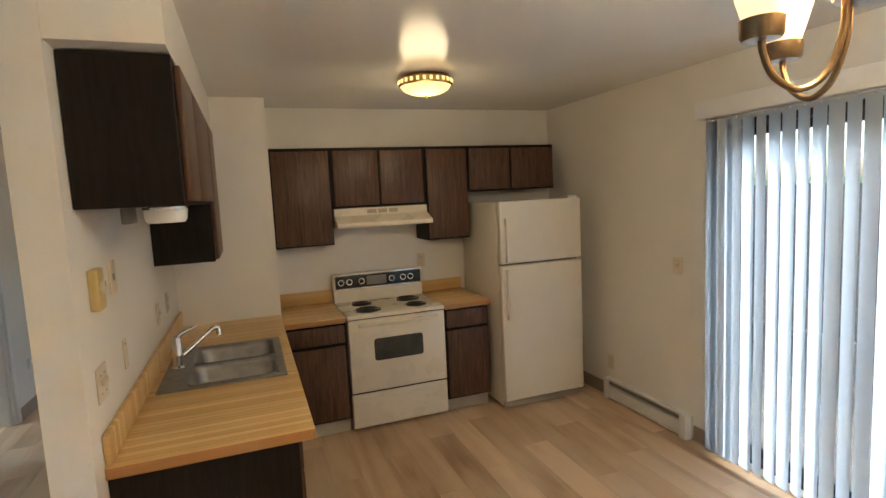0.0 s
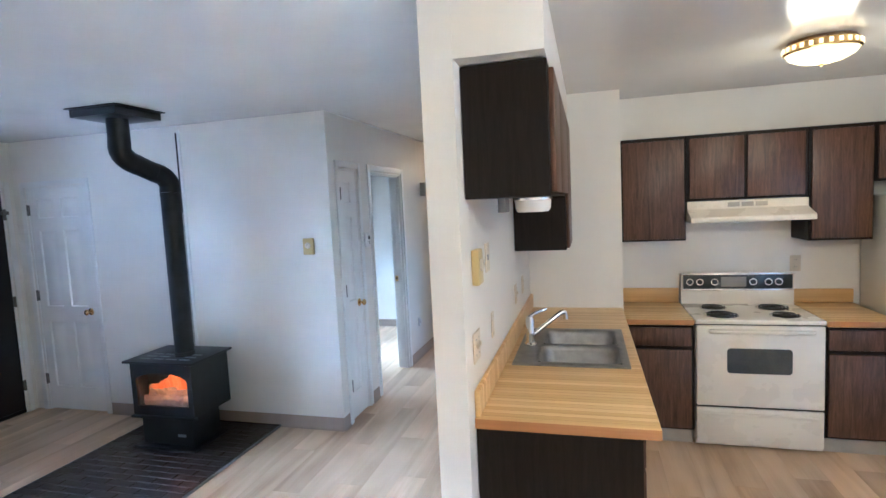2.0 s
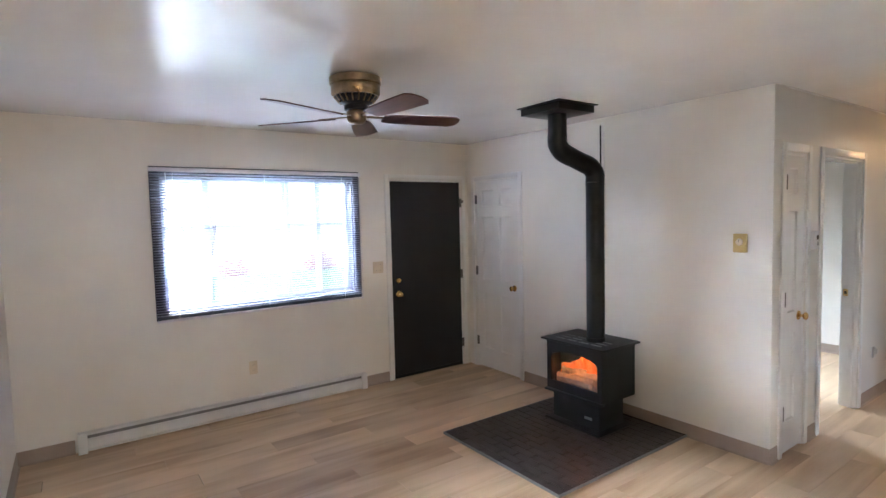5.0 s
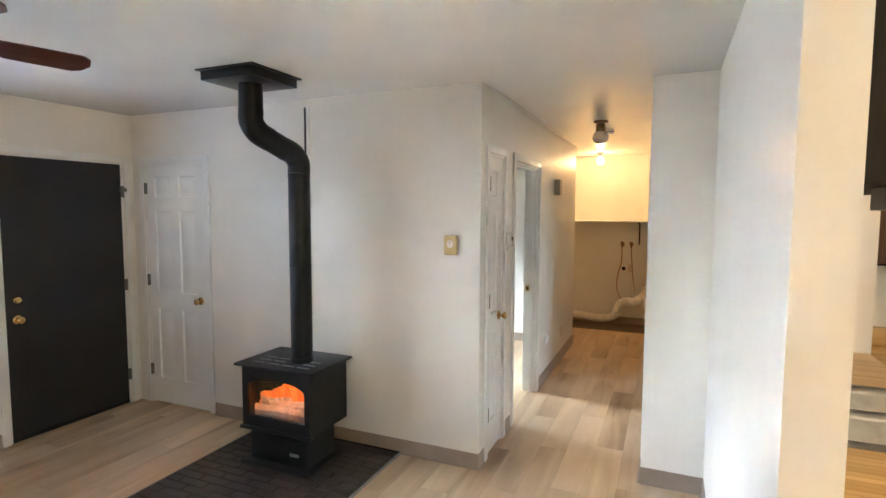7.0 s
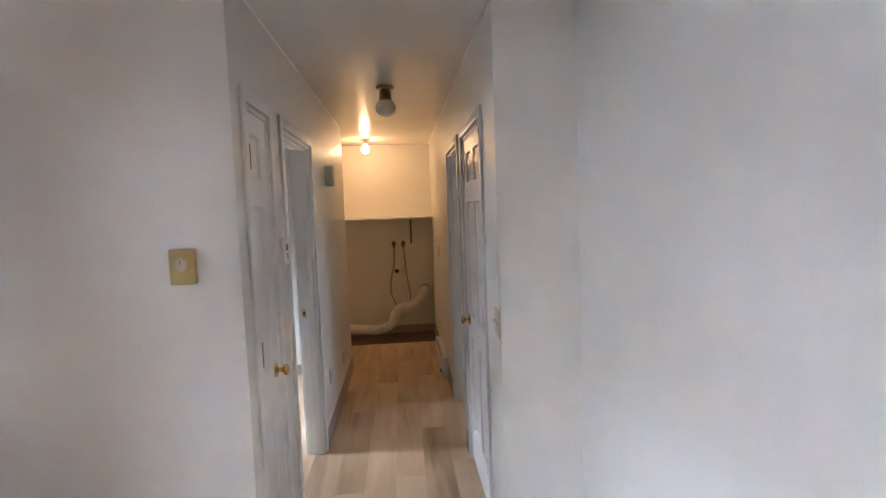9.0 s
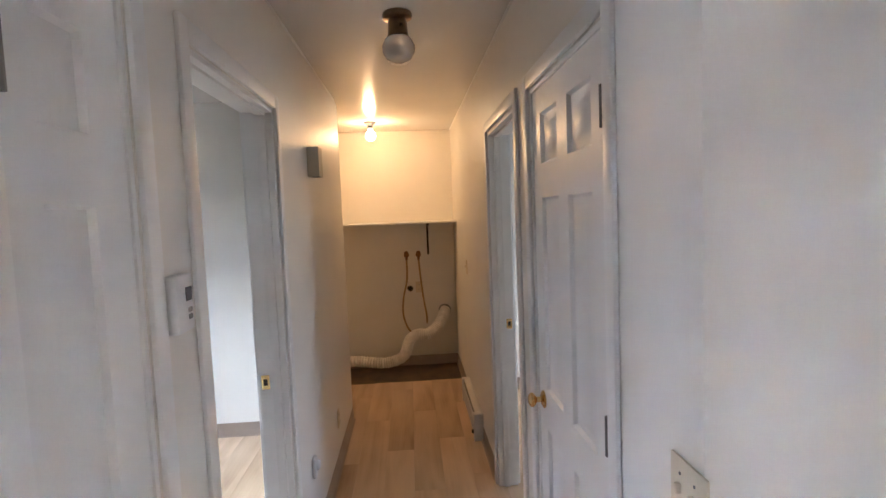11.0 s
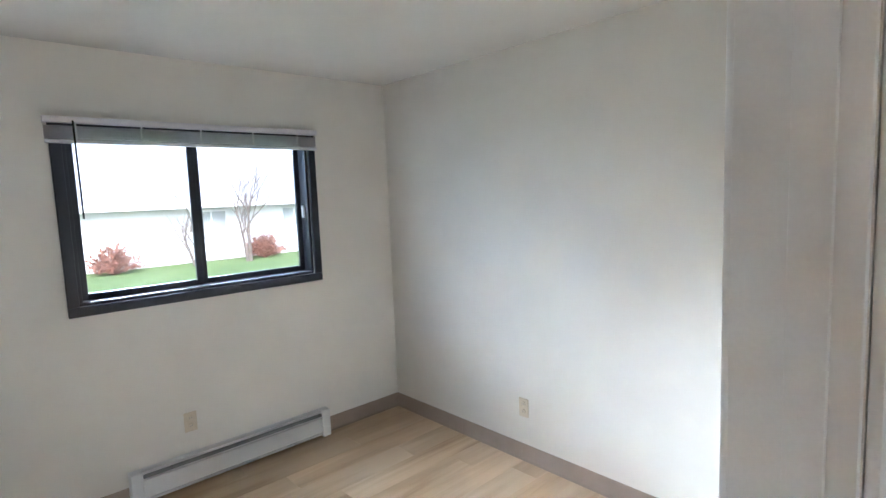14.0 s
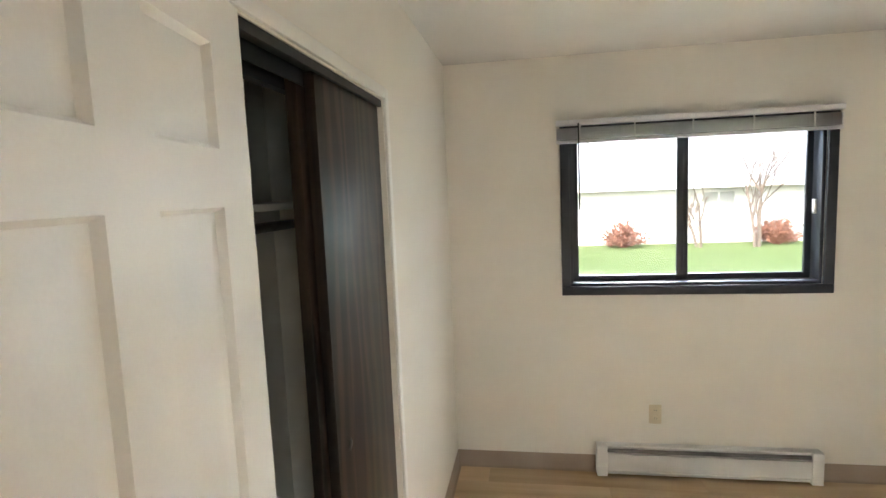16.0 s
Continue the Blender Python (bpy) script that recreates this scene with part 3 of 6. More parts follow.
def range_hood():
    x0, x1 = 0.728, 1.466
    r = thing("range_hood", ((x0 + x1) / 2, KB, 1.50), 0, "almond enamel range hood under the cabinet", "range hood")
    h = (x1 - x0) / 2
    bm = bmesh.new()
    prof = [(-0.003, 0.142), (-0.003, 0.0), (-0.47, 0.0), (-0.47, 0.036), (-0.335, 0.085), (-0.335, 0.142)]
    a = [bm.verts.new((-h, y, z)) for y, z in prof]
    b = [bm.verts.new((h, y, z)) for y, z in prof]
    bm.faces.new(a)
    bm.faces.new(b[::-1])
    for i in range(len(a)):
        j = (i + 1) % len(a)
        bm.faces.new((a[i], b[i], b[j], a[j]))
    bmesh.ops.recalc_face_normals(bm, faces=bm.faces)
    bmesh.ops.bevel(bm, geom=list(bm.edges), offset=0.004, segments=2, profile=0.5, affect="EDGES")
    part("hood_body", bm, ENAMEL, r)
    for k in range(3):
        x = -0.115 + 0.085 * k
        part("vent_grille", boxes((x, x + 0.072, -0.3385, -0.3355, 0.098, 0.128)), TOEKICK, r, "grey slotted grille")


range_hood()


def refrigerator():
    x0, x1, yf, top = 1.890, 2.612, 4.56, 1.640
    r = thing("refrigerator", ((x0 + x1) / 2, yf, 0), 0, "almond top-freezer refrigerator with textured doors", "refrigerator")
    h = (x1 - x0) / 2
    part("body", boxes((-h, h, 0.062, KB - yf - 0.03, 0.03, top - 0.008), bevel=0.008), FRIDGE, r)
    for nm, z0, z1 in (("freezer_door", 1.160, top), ("fridge_door", 0.075, 1.148)):
        d = part(nm, boxes((-h, h, 0.0, 0.055, z0, z1), bevel=0.014, seg=3), FRIDGE, r)
        zz = (z0 + 0.02, z0 + 0.35) if nm == "freezer_door" else (z1 - 0.42, z1 - 0.03)
        bm = bmesh.new()
        box(bm, -h + 0.035, -h + 0.057, -0.035, -0.014, zz[0], zz[1], bevel=0.006)
        box(bm, -h + 0.035, -h + 0.057, -0.020, 0.002, zz[0], zz[0] + 0.045, bevel=0.004)
        box(bm, -h + 0.035, -h + 0.057, -0.020, 0.002, zz[1] - 0.045, zz[1], bevel=0.004)
        part("handle", bm, FRIDGE, d)
    part("door_gap_strip", boxes((-h + 0.01, h - 0.01, 0.056, 0.061, 0.08, top - 0.015)), GREY, r, "dark rubber door gasket")
    bm = bmesh.new()
    box(bm, -h + 0.01, h - 0.01, 0.045, 0.061, 0.015, 0.066)
    for k in range(3):
        box(bm, -h + 0.03, h - 0.03, 0.038, 0.0445, 0.022 + 0.014 * k, 0.029 + 0.014 * k)
    part("base_grille", bm, TOEKICK, r, "grey slotted base grille")
    for sx in (-1, 1):
        for y in (0.10, 0.65):
            part("foot", turned((0.0, 0.0), (0.02, 0.0), (0.02, 0.03), (0.0, 0.03), seg=12, m=Matrix.Translation((sx * (h - 0.05), y, 0.0005))), GREY, r)
    part("top_hinge_cover", boxes((h - 0.10, h - 0.02, 0.02, 0.11, top + 0.0005, top + 0.018), bevel=0.005), FRIDGE, r)


refrigerator()


def kitchen_light():
    k = thing("ceiling_light", (1.21, 4.14, CH), 0, "lit round flush ceiling light with pierced brass band", "ceiling light")
    part("canopy", turned((0.0, -0.001), (0.145, -0.001), (0.150, -0.012), (0.150, -0.016), (0.0, -0.016)), ANTIQUE, k)
    band = part("pierced_band", turned((0.138, -0.0165), (0.162, -0.020), (0.168, -0.056), (0.158, -0.062), (0.154, -0.058), (0.150, -0.022), seg=48), BRASS, k)
    for i in range(26):
        a = 2 * math.pi * i / 26
        bm = boxes((0.1605, 0.1695, -0.008, 0.008, -0.050, -0.028))
        bm.transform(Matrix.Rotation(a, 4, "Z"))
        part("slot", bm, LAMPGLASS, band)
    part("glass", turned((0.156, -0.060), (0.140, -0.082), (0.100, -0.102), (0.050, -0.113), (0.0, -0.116), seg=40), LAMPGLASS, k, "glowing frosted glass dish", smooth=80)
    part("finial", turned((0.0, -0.133), (0.008, -0.128), (0.010, -0.120), (0.004, -0.1165), (0.0, -0.1165), seg=14), BRASS, k)


kitchen_light()


def wall_plate(name, at, rz, kind, label, mat=IVORY, w=0.07, h=0.115):
    """A cover plate that faces -y before its turn. at: the middle, on the wall."""
    p = thing(name, at, rz, label, "outlet" if kind == "outlet" else "switch")
    part("plate", boxes((-w / 2, w / 2, -0.007, -0.0005, -h / 2, h / 2), bevel=0.003), mat, p)
    if kind == "outlet":
        for s in (-1, 1):
            f = part("socket", turned((0.0, 0.009), (0.014, 0.009), (0.0165, 0.007), (0.0165, 0.0), (0.0, 0.0), seg=20, m=pose(0, -0.002, s * 0.024, 90, 0, 0)), mat, p)
            for dx in (-0.006, 0.006):
                part("slot", boxes((dx - 0.0012, dx + 0.0012, -0.0118, -0.0113, s * 0.024 - 0.003, s * 0.024 + 0.006)), GREY, f)
    elif kind == "switch":
        n = max(1, round(w / 0.07))
        for i in range(n):
            x = (i - (n - 1) / 2) * 0.046
            part("toggle", boxes((x - 0.005, x + 0.005, -0.018, -0.0075, -0.004, 0.014), bevel=0.002), mat, p)
            for s in (-1, 1):
                part("screw", turned((0.0, 0.0018), (0.003, 0.0012), (0.003, 0.0), (0.0, 0.0), seg=10, m=pose(x, -0.0072, s * 0.03, 90, 0, 0)), HINGE, p)
    elif kind == "blank":
        for s in (-1, 1):
            part("screw", turned((0.0, 0.0018), (0.003, 0.0012), (0.003, 0.0), (0.0, 0.0), seg=10, m=pose(0, -0.0072, s * 0.04, 90, 0, 0)), HINGE, p)
    return p


def dial_thermostat(at, rz, label, mat=GOLDPLATE, w=0.085, h=0.12, d=0.03):
    p = thing("thermostat", at, rz, label, "thermostat")
    part("case", boxes((-w / 2, w / 2, -d, -0.0005, -h / 2, h / 2), bevel=0.006), mat, p)
    part("dial", turned((0.0, 0.010), (0.016, 0.010), (0.022, 0.007), (0.024, 0.0), (0.0, 0.0), seg=26, m=pose(0.0, -d - 0.0003, 0.008, 90, 0, 0)), IVORY, p, "ivory round dial")
    part("pointer", boxes((-0.0015, 0.0015, -d - 0.0115, -d - 0.0103, 0.008, 0.026)), GREY, p)


# on the partition, facing the kitchen
dial_thermostat((PK, 2.965, 1.468), 90, "yellowed dial thermostat on the kitchen partition", w=0.085, h=0.135)
ph = wall_plate("phone_jack", (PK, 3.235, 1.475), 90, "none", "beige wall plate with a dark phone jack", w=0.085, h=0.125)
part("jack", boxes((-0.016, 0.006, -0.0095, -0.0072, -0.012, 0.012)), GREY, ph, "dark square jack")
wall_plate("light_switch", (PK, 2.945, 1.165), 90, "switch", "ivory double light switch on the kitchen partition", w=0.115)
wall_plate("blank_plate", (PK, 3.30, 1.165), 90, "blank", "ivory blank plate above the counter", w=0.05)
wall_plate("light_switch", (PK, 4.10, 1.160), 90, "switch", "small ivory switch above the sink")
wall_plate("outlet", (PK, 4.44, 1.160), 90, "outlet", "ivory outlet above the countertop")
wall_plate("outlet", (1.50, KB, 1.16), 0, "outlet", "ivory outlet above the range", IVORY)
wall_plate("light_switch", (XE, 3.735, 1.165), -90, "switch", "ivory light switch beside the patio door")
wall_plate("outlet", (XE, 4.455, 0.295), -90, "outlet", "ivory outlet above the baseboard heater")


def baseboard_heater(at, rz, length, label, h=0.165, d=0.065):
    """A heater along x that faces -y before its turn; at: the middle of its back at the floor."""
    b = thing("baseboard_heater", at, rz, label, "heater", "baseboard heaters")
    L = length / 2
    part("back_panel", boxes((-L, L, -0.012, -0.001, 0.012, h), bevel=0.002), HEATER, b)
    part("top_panel", boxes((-L + 0.06, L - 0.06, -d + 0.012, -0.013, h - 0.012, h - 0.001), bevel=0.003), HEATER, b)
    front = bmesh.new()
    box(front, -L + 0.06, L - 0.06, -d, -d + 0.008, 0.035, h - 0.048, bevel=0.003)
    part("front_panel", front, HEATER, b)
    part("outlet_slot", boxes((-L + 0.06, L - 0.06, -d + 0.010, -d + 0.018, h - 0.040, h - 0.020)), GREY, b, "dark slot under the top edge")
    part("lower_lip", boxes((-L + 0.06, L - 0.06, -d + 0.004, -0.013, 0.015, 0.030), bevel=0.002), HEATER, b)
    for s in (-1, 1):
        a0, a1 = (L - 0.0595, L) if s > 0 else (-L, -L + 0.0595)
        part("end_cap", boxes((a0, a1, -d - 0.003, -0.0125, 0.0, h + 0.002), bevel=0.005), HEATER, b)
    return b


baseboard_heater((XE, 4.04, 0.0), -90, 0.86, "short white baseboard heater under the outlet")

# ---- doors, casings, baseboards ----
def face_panels(bm, y, s, w, h, cols, rows):
    """One moulded face of a door in the plane y, looking to s * y: raised panels in sunken frames."""
    xs, zs = [0.0], [0.0]
    for a, b in cols:
        xs += [a, b]
    for a, b in rows:
        zs += [a, b]
    xs, zs = xs + [w], zs + [h]
    steps = ((0.0, 0.0), (0.007, -0.012), (0.024, -0.012), (0.046, -0.003))
    for i in range(len(xs) - 1):
        for k in range(len(zs) - 1):
            a, b, c, d = xs[i], xs[i + 1], zs[k], zs[k + 1]
            if i % 2 and k % 2:
                rings = [[bm.verts.new((px, y + s * o, pz)) for px, pz in ((a + q, c + q), (b - q, c + q), (b - q, d - q), (a + q, d - q))] for q, o in steps]
                for r0, r1 in zip(rings, rings[1:]):
                    for m in range(4):
                        bm.faces.new((r0[m], r0[(m + 1) % 4], r1[(m + 1) % 4], r1[m]))
                bm.faces.new(rings[-1])
            else:
                bm.faces.new([bm.verts.new(p) for p in ((a, y, c), (b, y, c), (b, y, d), (a, y, d))])


def moulded_door(w, h, cols, rows, t=0.035):
    bm = bmesh.new()
    face_panels(bm, 0, -1, w, h, cols, rows)
    face_panels(bm, t, 1, w, h, cols, rows)
    for p in (((0, 0, 0), (w, 0, 0), (w, t, 0), (0, t, 0)), ((0, 0, h), (w, 0, h), (w, t, h), (0, t, h)), ((0, 0, 0), (0, t, 0), (0, t, h), (0, 0, h)), ((w, 0, 0), (w, t, 0), (w, t, h), (w, 0, h))):
        bm.faces.new([bm.verts.new(q) for q in p])
    bmesh.ops.remove_doubles(bm, verts=bm.verts, dist=1e-5)
    bmesh.ops.recalc_face_normals(bm, faces=bm.faces)
    return bm


ROWS3 = [(0.21, 0.81), (0.95, 1.63), (1.745, 1.915)]


def knob_set(parent, x, z, t=0.035, sides=(-1, 1), mat=None):
    for s in sides:
        y = -0.0005 if s < 0 else t + 0.0005
        m = pose(x, y, z, 90 if s < 0 else -90, 0, 0)
        k = part("knob", turned((0.0, 0.058), (0.014, 0.057), (0.024, 0.050), (0.026, 0.042), (0.020, 0.034), (0.010, 0.028), (0.010, 0.010), (0.0, 0.010), seg=24, m=m), mat or BRASS, parent, "polished brass knob")
        part("rosette", turned((0.0, 0.010), (0.020, 0.010), (0.031, 0.004), (0.032, 0.0), (0.0, 0.0), seg=24, m=m), mat or BRASS, k)


def hinge_at(parent, x, z, y=-0.004, mat=None):
    h = part("hinge", bar([(x, y - 0.006, z - 0.048), (x, y - 0.006, z + 0.048)], 0.0085, 10), mat or HINGE, parent, "grey steel hinge")
    part("hinge_leaf", boxes((x - 0.016, x + 0.016, y + 0.0005, y + 0.003, z - 0.046, z + 0.046)), mat or HINGE, h)


def door_thing(name, at, rz, w, h, cols, rows, label, hinge_x, knob_x, knob_z=0.92, knob_sides=(-1, 1), hinge_y=-0.004, mat=None, hinge_mat=None):
    d = tagged(new(name), label, "door", kind="structure")
    d.matrix_basis = pose(*at, 0, 0, rz)
    part("door_leaf", moulded_door(w, h, cols, rows), mat or TRIM, d)
    if knob_x is not None:
        knob_set(d, knob_x, knob_z, sides=knob_sides)
    for z in (0.28, 1.05, 1.82):
        hinge_at(d, hinge_x, z, hinge_y, hinge_mat)
    return d


def casing(name, axis, p, side, a0, a1, top, label="white painted door casing", w=0.057, t=0.014, foot=0.0):
    """Flat casing round an opening, on the face p of a wall; it stands out towards side."""
    bm = bmesh.new()
    q0, q1 = sorted((p + side * 0.0005, p + side * t))
    for b0, b1, c0, c1 in ((a0 - w, a0 - 0.004, foot, top + w), (a1 + 0.004, a1 + w, foot, top + w), (a0 - 0.0035, a1 + 0.0035, top + 0.004, top + w)):
        if axis == "x":
            box(bm, q0, q1, b0, b1, c0, c1, bevel=0.004)
        else:
            box(bm, b0, b1, q0, q1, c0, c1, bevel=0.004)
    return solid(name, bm, TRIM, label)


def jamb(name, axis, p0, p1, a0, a1, top, stop=None, t=0.016):
    """The lining of an opening with its stop."""
    bm = bmesh.new()
    rows = [(p0, p1, a0 + 0.0005, a0 + t, 0.0, top - 0.0005), (p0, p1, a1 - t, a1 - 0.0005, 0.0, top - 0.0005), (p0, p1, a0 + t, a1 - t, top - t, top - 0.0005)]
    if stop:
        s0, s1 = stop
        rows += [(s0, s1, a0 + t, a0 + t + 0.011, 0.0, top - t), (s0, s1, a1 - t - 0.011, a1 - t, 0.0, top - t), (s0, s1, a0 + t + 0.011, a1 - t - 0.011, top - t - 0.011, top - t)]
    for q0, q1, b0, b1, c0, c1 in rows:
        if axis == "x":
            box(bm, q0, q1, b0, b1, c0, c1, bevel=0.0015)
        else:
            box(bm, b0, b1, q0, q1, c0, c1, bevel=0.0015)
    return solid(name, bm, TRIM, "white painted door jamb")


T = 0.115
# front door, dark and flat, in the west wall
casing("trim_front_door", "x", XW, 1, FD[0], FD[1], FD[3], w=0.050)
jamb("jamb_front_door", "x", XW - 0.139, XW - 0.001, FD[0], FD[1], FD[3], stop=(XW - 0.139, XW - 0.049))
fd = tagged(new("door_front"), "charcoal painted flush front door, closed", "door", kind="structure")
fd.matrix_basis = pose(XW - 0.005, FD[0] + 0.018, 0.003, 0, 0, 90)
# Unseen behind the leaf; added to stop daylight leaking under the door.
solid("threshold", boxes((XW - 0.139, XW - 0.05, FD[0] + 0.017, FD[1] - 0.017, 0.0, 0.030)), BASE, "brown threshold added behind the front door against light leaks")
fw = FD[1] - FD[0] - 0.036
part("door_leaf", boxes((0, fw, 0.0, 0.042, 0.0, FD[3] - 0.0215), bevel=0.003), FRONTDOOR, fd)
knob_set(fd, 0.07, 0.875, sides=(-1,))
m = pose(0.07, -0.0005, 1.015, 90, 0, 0)
db = part("deadbolt", turned((0.0, 0.018), (0.022, 0.016), (0.028, 0.006), (0.028, 0.0), (0.0, 0.0), m=m), BRASS, fd, "brass deadbolt")
part("thumb_turn", boxes((0.052, 0.088, -0.034, -0.0185, 1.009, 1.021), bevel=0.003), BRASS, db)
for z in (0.25, 1.02, 1.80):
    hinge_at(fd, fw + 0.010, z, -0.006)
part("door_sweep", boxes((0.004, fw - 0.004, -0.009, -0.0005, 0.004, 0.034), bevel=0.002), BLACK, fd, "black rubber door sweep")
part("swing_latch", boxes((fw - 0.02, fw + 0.035, -0.028, -0.0005, 1.80, 1.83), bevel=0.004), HINGE, fd, "steel door guard at the hinge side")

# coat closet beside it, in the wall behind the stove
casing("trim_coat_closet", "y", YN, -1, CD[0], CD[1], CD[3], w=0.052)
jamb("jamb_coat_closet", "y", YN + 0.001, YN + T - 0.001, CD[0], CD[1], CD[3])
cw = CD[1] - CD[0] - 0.038
door_thing("door_coat_closet", (CD[0] + 0.019, YN + 0.004, 0.012), 0, cw, 2.0, [(0.09, cw / 2 - 0.045), (cw / 2 + 0.045, cw - 0.09)], ROWS3,
           "white moulded closet door, closed", -0.006, cw - 0.06, 0.905, (-1,))

# hall, west side
casing("trim_hall_closet", "x", HW, 1, HD[0], HD[1], HD[3])
jamb("jamb_hall_closet", "x", HW - T + 0.001, HW - 0.001, HD[0], HD[1], HD[3])
hw_ = HD[1] - HD[0] - 0.038
door_thing("door_hall_closet", (HW - 0.006, HD[0] + 0.019, 0.012), 90, hw_, 2.0, [(0.070, hw_ - 0.105)], ROWS3, "narrow white moulded closet door, closed", -0.006, hw_ - 0.06, 0.915, (-1,))
casing("trim_bedroom_door", "x", HW, 1, BD[0], BD[1], BD[3])
casing("trim_bedroom_door_inner", "x", HW - T, -1, BD[0], BD[1], BD[3])
jamb("jamb_bedroom_door", "x", HW - T + 0.001, HW - 0.001, BD[0], BD[1], BD[3], (HW - 0.06, HW - 0.025))
bw_ = 0.700
door_thing("door_bedroom", (HW - T - 0.012, BD[0] + 0.020, 0.012), 188.5, bw_, 2.0, [(0.110, 0.325), (0.420, 0.590)], [(0.20, 0.82), (0.96, 1.690), (1.772, 1.920)],
           "white moulded six-panel bedroom door, standing open", -0.006, bw_ - 0.06, 0.92, (-1, 1), 0.039)


def strike_plate(at, rz, label):
    s = thing("strike_plate", at, rz, label, "door hardware")
    part("plate", boxes((-0.016, 0.016, -0.0025, -0.0003, -0.029, 0.029), bevel=0.0008, seg=1), BRASS, s)
    part("latch_hole", boxes((-0.008, 0.008, -0.0030, -0.0026, -0.013, 0.013)), BLACK, s, "dark latch hole")
    for z in (-0.022, 0.022):
        part("screw", turned((0.0, 0.0012), (0.0035, 0.0008), (0.0035, 0.0), (0.0, 0.0), seg=10, m=pose(0, -0.0026, z, 90, 0, 0)), BRASS, s)


strike_plate((HW - 0.088, BD[1] - 0.016, 0.955), 0, "brass strike plate on the bedroom door jamb")

# hall, east side
casing("trim_linen_door", "x", HE, -1, SD[0], SD[1], SD[3])
jamb("jamb_linen_door", "x", HE + 0.001, HE + T - 0.001, SD[0], SD[1], SD[3])
sw_ = SD[1] - SD[0] - 0.038
door_thing("door_linen", (HE + 0.006, SD[1] - 0.019, 0.012), -90, sw_, 2.0, [(0.10, sw_ / 2 - 0.05), (sw_ / 2 + 0.05, sw_ - 0.10)], ROWS3,
           "white moulded six-panel door in the hall, closed", sw_ + 0.006, 0.06, 0.905, (-1,))
casing("trim_spare_door", "x", HE, -1, TD[0], TD[1], TD[3])
casing("trim_spare_door_inner", "x", HE + T, 1, TD[0], TD[1], TD[3])
jamb("jamb_spare_door", "x", HE + 0.001, HE + T - 0.001, TD[0], TD[1], TD[3], (HE + 0.03, HE + 0.065))
strike_plate((HE + 0.088, TD[1] - 0.016, 0.955), 0, "brass strike plate on the spare room jamb")

# bedroom closet: bypass doors, the near half open
casing("trim_bedroom_closet", "y", BS, 1, CLO[0], CLO[1], CLO[3], w=0.040, t=0.012)
tr = solid("trim_closet_track", boxes((CLO[0] + 0.001, CLO[1] - 0.001, BS - 0.114, BS - 0.086, CLO[3] - 0.060, CLO[3] - 0.001), (CLO[0] + 0.001, CLO[1] - 0.001, BS - 0.052, BS - 0.047, CLO[3] - 0.050, CLO[3] - 0.001), (CLO[0] + 0.001, CLO[1] - 0.001, BS - 0.014, BS - 0.003, CLO[3] - 0.024, CLO[3] - 0.001), (CLO[0] + 0.001, CLO[1] - 0.001, BS - 0.0855, BS - 0.0145, CLO[3] - 0.012, CLO[3] - 0.001), bevel=0.001, seg=1), BLACK, "dark bronze double closet door track")
CLOSETWOOD = material("espresso_oak", (0.02, 0.012, 0.009), 0.40, 0.0, 0.4)
cw_v = coords(CLOSETWOOD, (1.0, 1.0, 0.16), random_shift=5.0)
cw_w = node(CLOSETWOOD, "ShaderNodeTexWave", Scale=4.5, Distortion=13.0, Detail=3.0)
cw_w.inputs["Detail Scale"].default_value = 1.1
link(CLOSETWOOD, cw_v, cw_w.inputs["Vector"])
cw_n = noise_of(CLOSETWOOD, coords(CLOSETWOOD, (55.0, 55.0, 2.0), random_shift=5.0), 2.2, 3.0, 0.6)
cw_f = mix_fac(CLOSETWOOD, cw_w.outputs["Fac"], cw_n, 0.45)
link(CLOSETWOOD, ramp(CLOSETWOOD, cw_f, [(0.30, (0.0065, 0.004, 0.003)), (0.52, (0.020, 0.012, 0.0085)), (0.75, (0.046, 0.027, 0.018))]), bsdf(CLOSETWOOD).inputs["Base Color"])
link(CLOSETWOOD, bump(CLOSETWOOD, cw_f, 0.35, 0.0012), bsdf(CLOSETWOOD).inputs["Normal"])
for k, (x0, y0) in enumerate(((CLO[0] + 0.004, BS - 0.045), (CLO[0] + 0.030, BS - 0.080))):
    cdoor = thing("closet_door", (x0 + 0.265, y0, 0.012), 0, "espresso-stained oak sliding closet door, slid aside", "closet door", "bedroom closet doors")
    part("panel", boxes((-0.265, 0.265, 0.0, 0.028, 0.0, CLO[3] - 0.030), bevel=0.002), CLOSETWOOD, cdoor)
    part("finger_pull", turned((0.0, 0.002), (0.013, 0.002), (0.016, 0.0), (0.0, 0.0), seg=20, m=pose(0.178, 0.0285, 1.03, -90, 0, 0)), BLACK, cdoor, "small dark finger pull")
csh = thing("closet_shelf", (-3.03, 4.945, 1.68), 0, "white painted closet shelf", "shelf")
part("board", boxes((-0.765, 0.755, -0.225, 0.10, 0.0, 0.019), bevel=0.002), TRIM, csh)
part("cleat", boxes((-0.765, 0.755, -0.229, -0.21, -0.075, -0.001), bevel=0.002), TRIM, csh)
part("hanging_rod", bar([(-0.765, 0.03, -0.05), (0.755, 0.03, -0.05)], 0.015), HINGE, csh, "steel hanging rod")


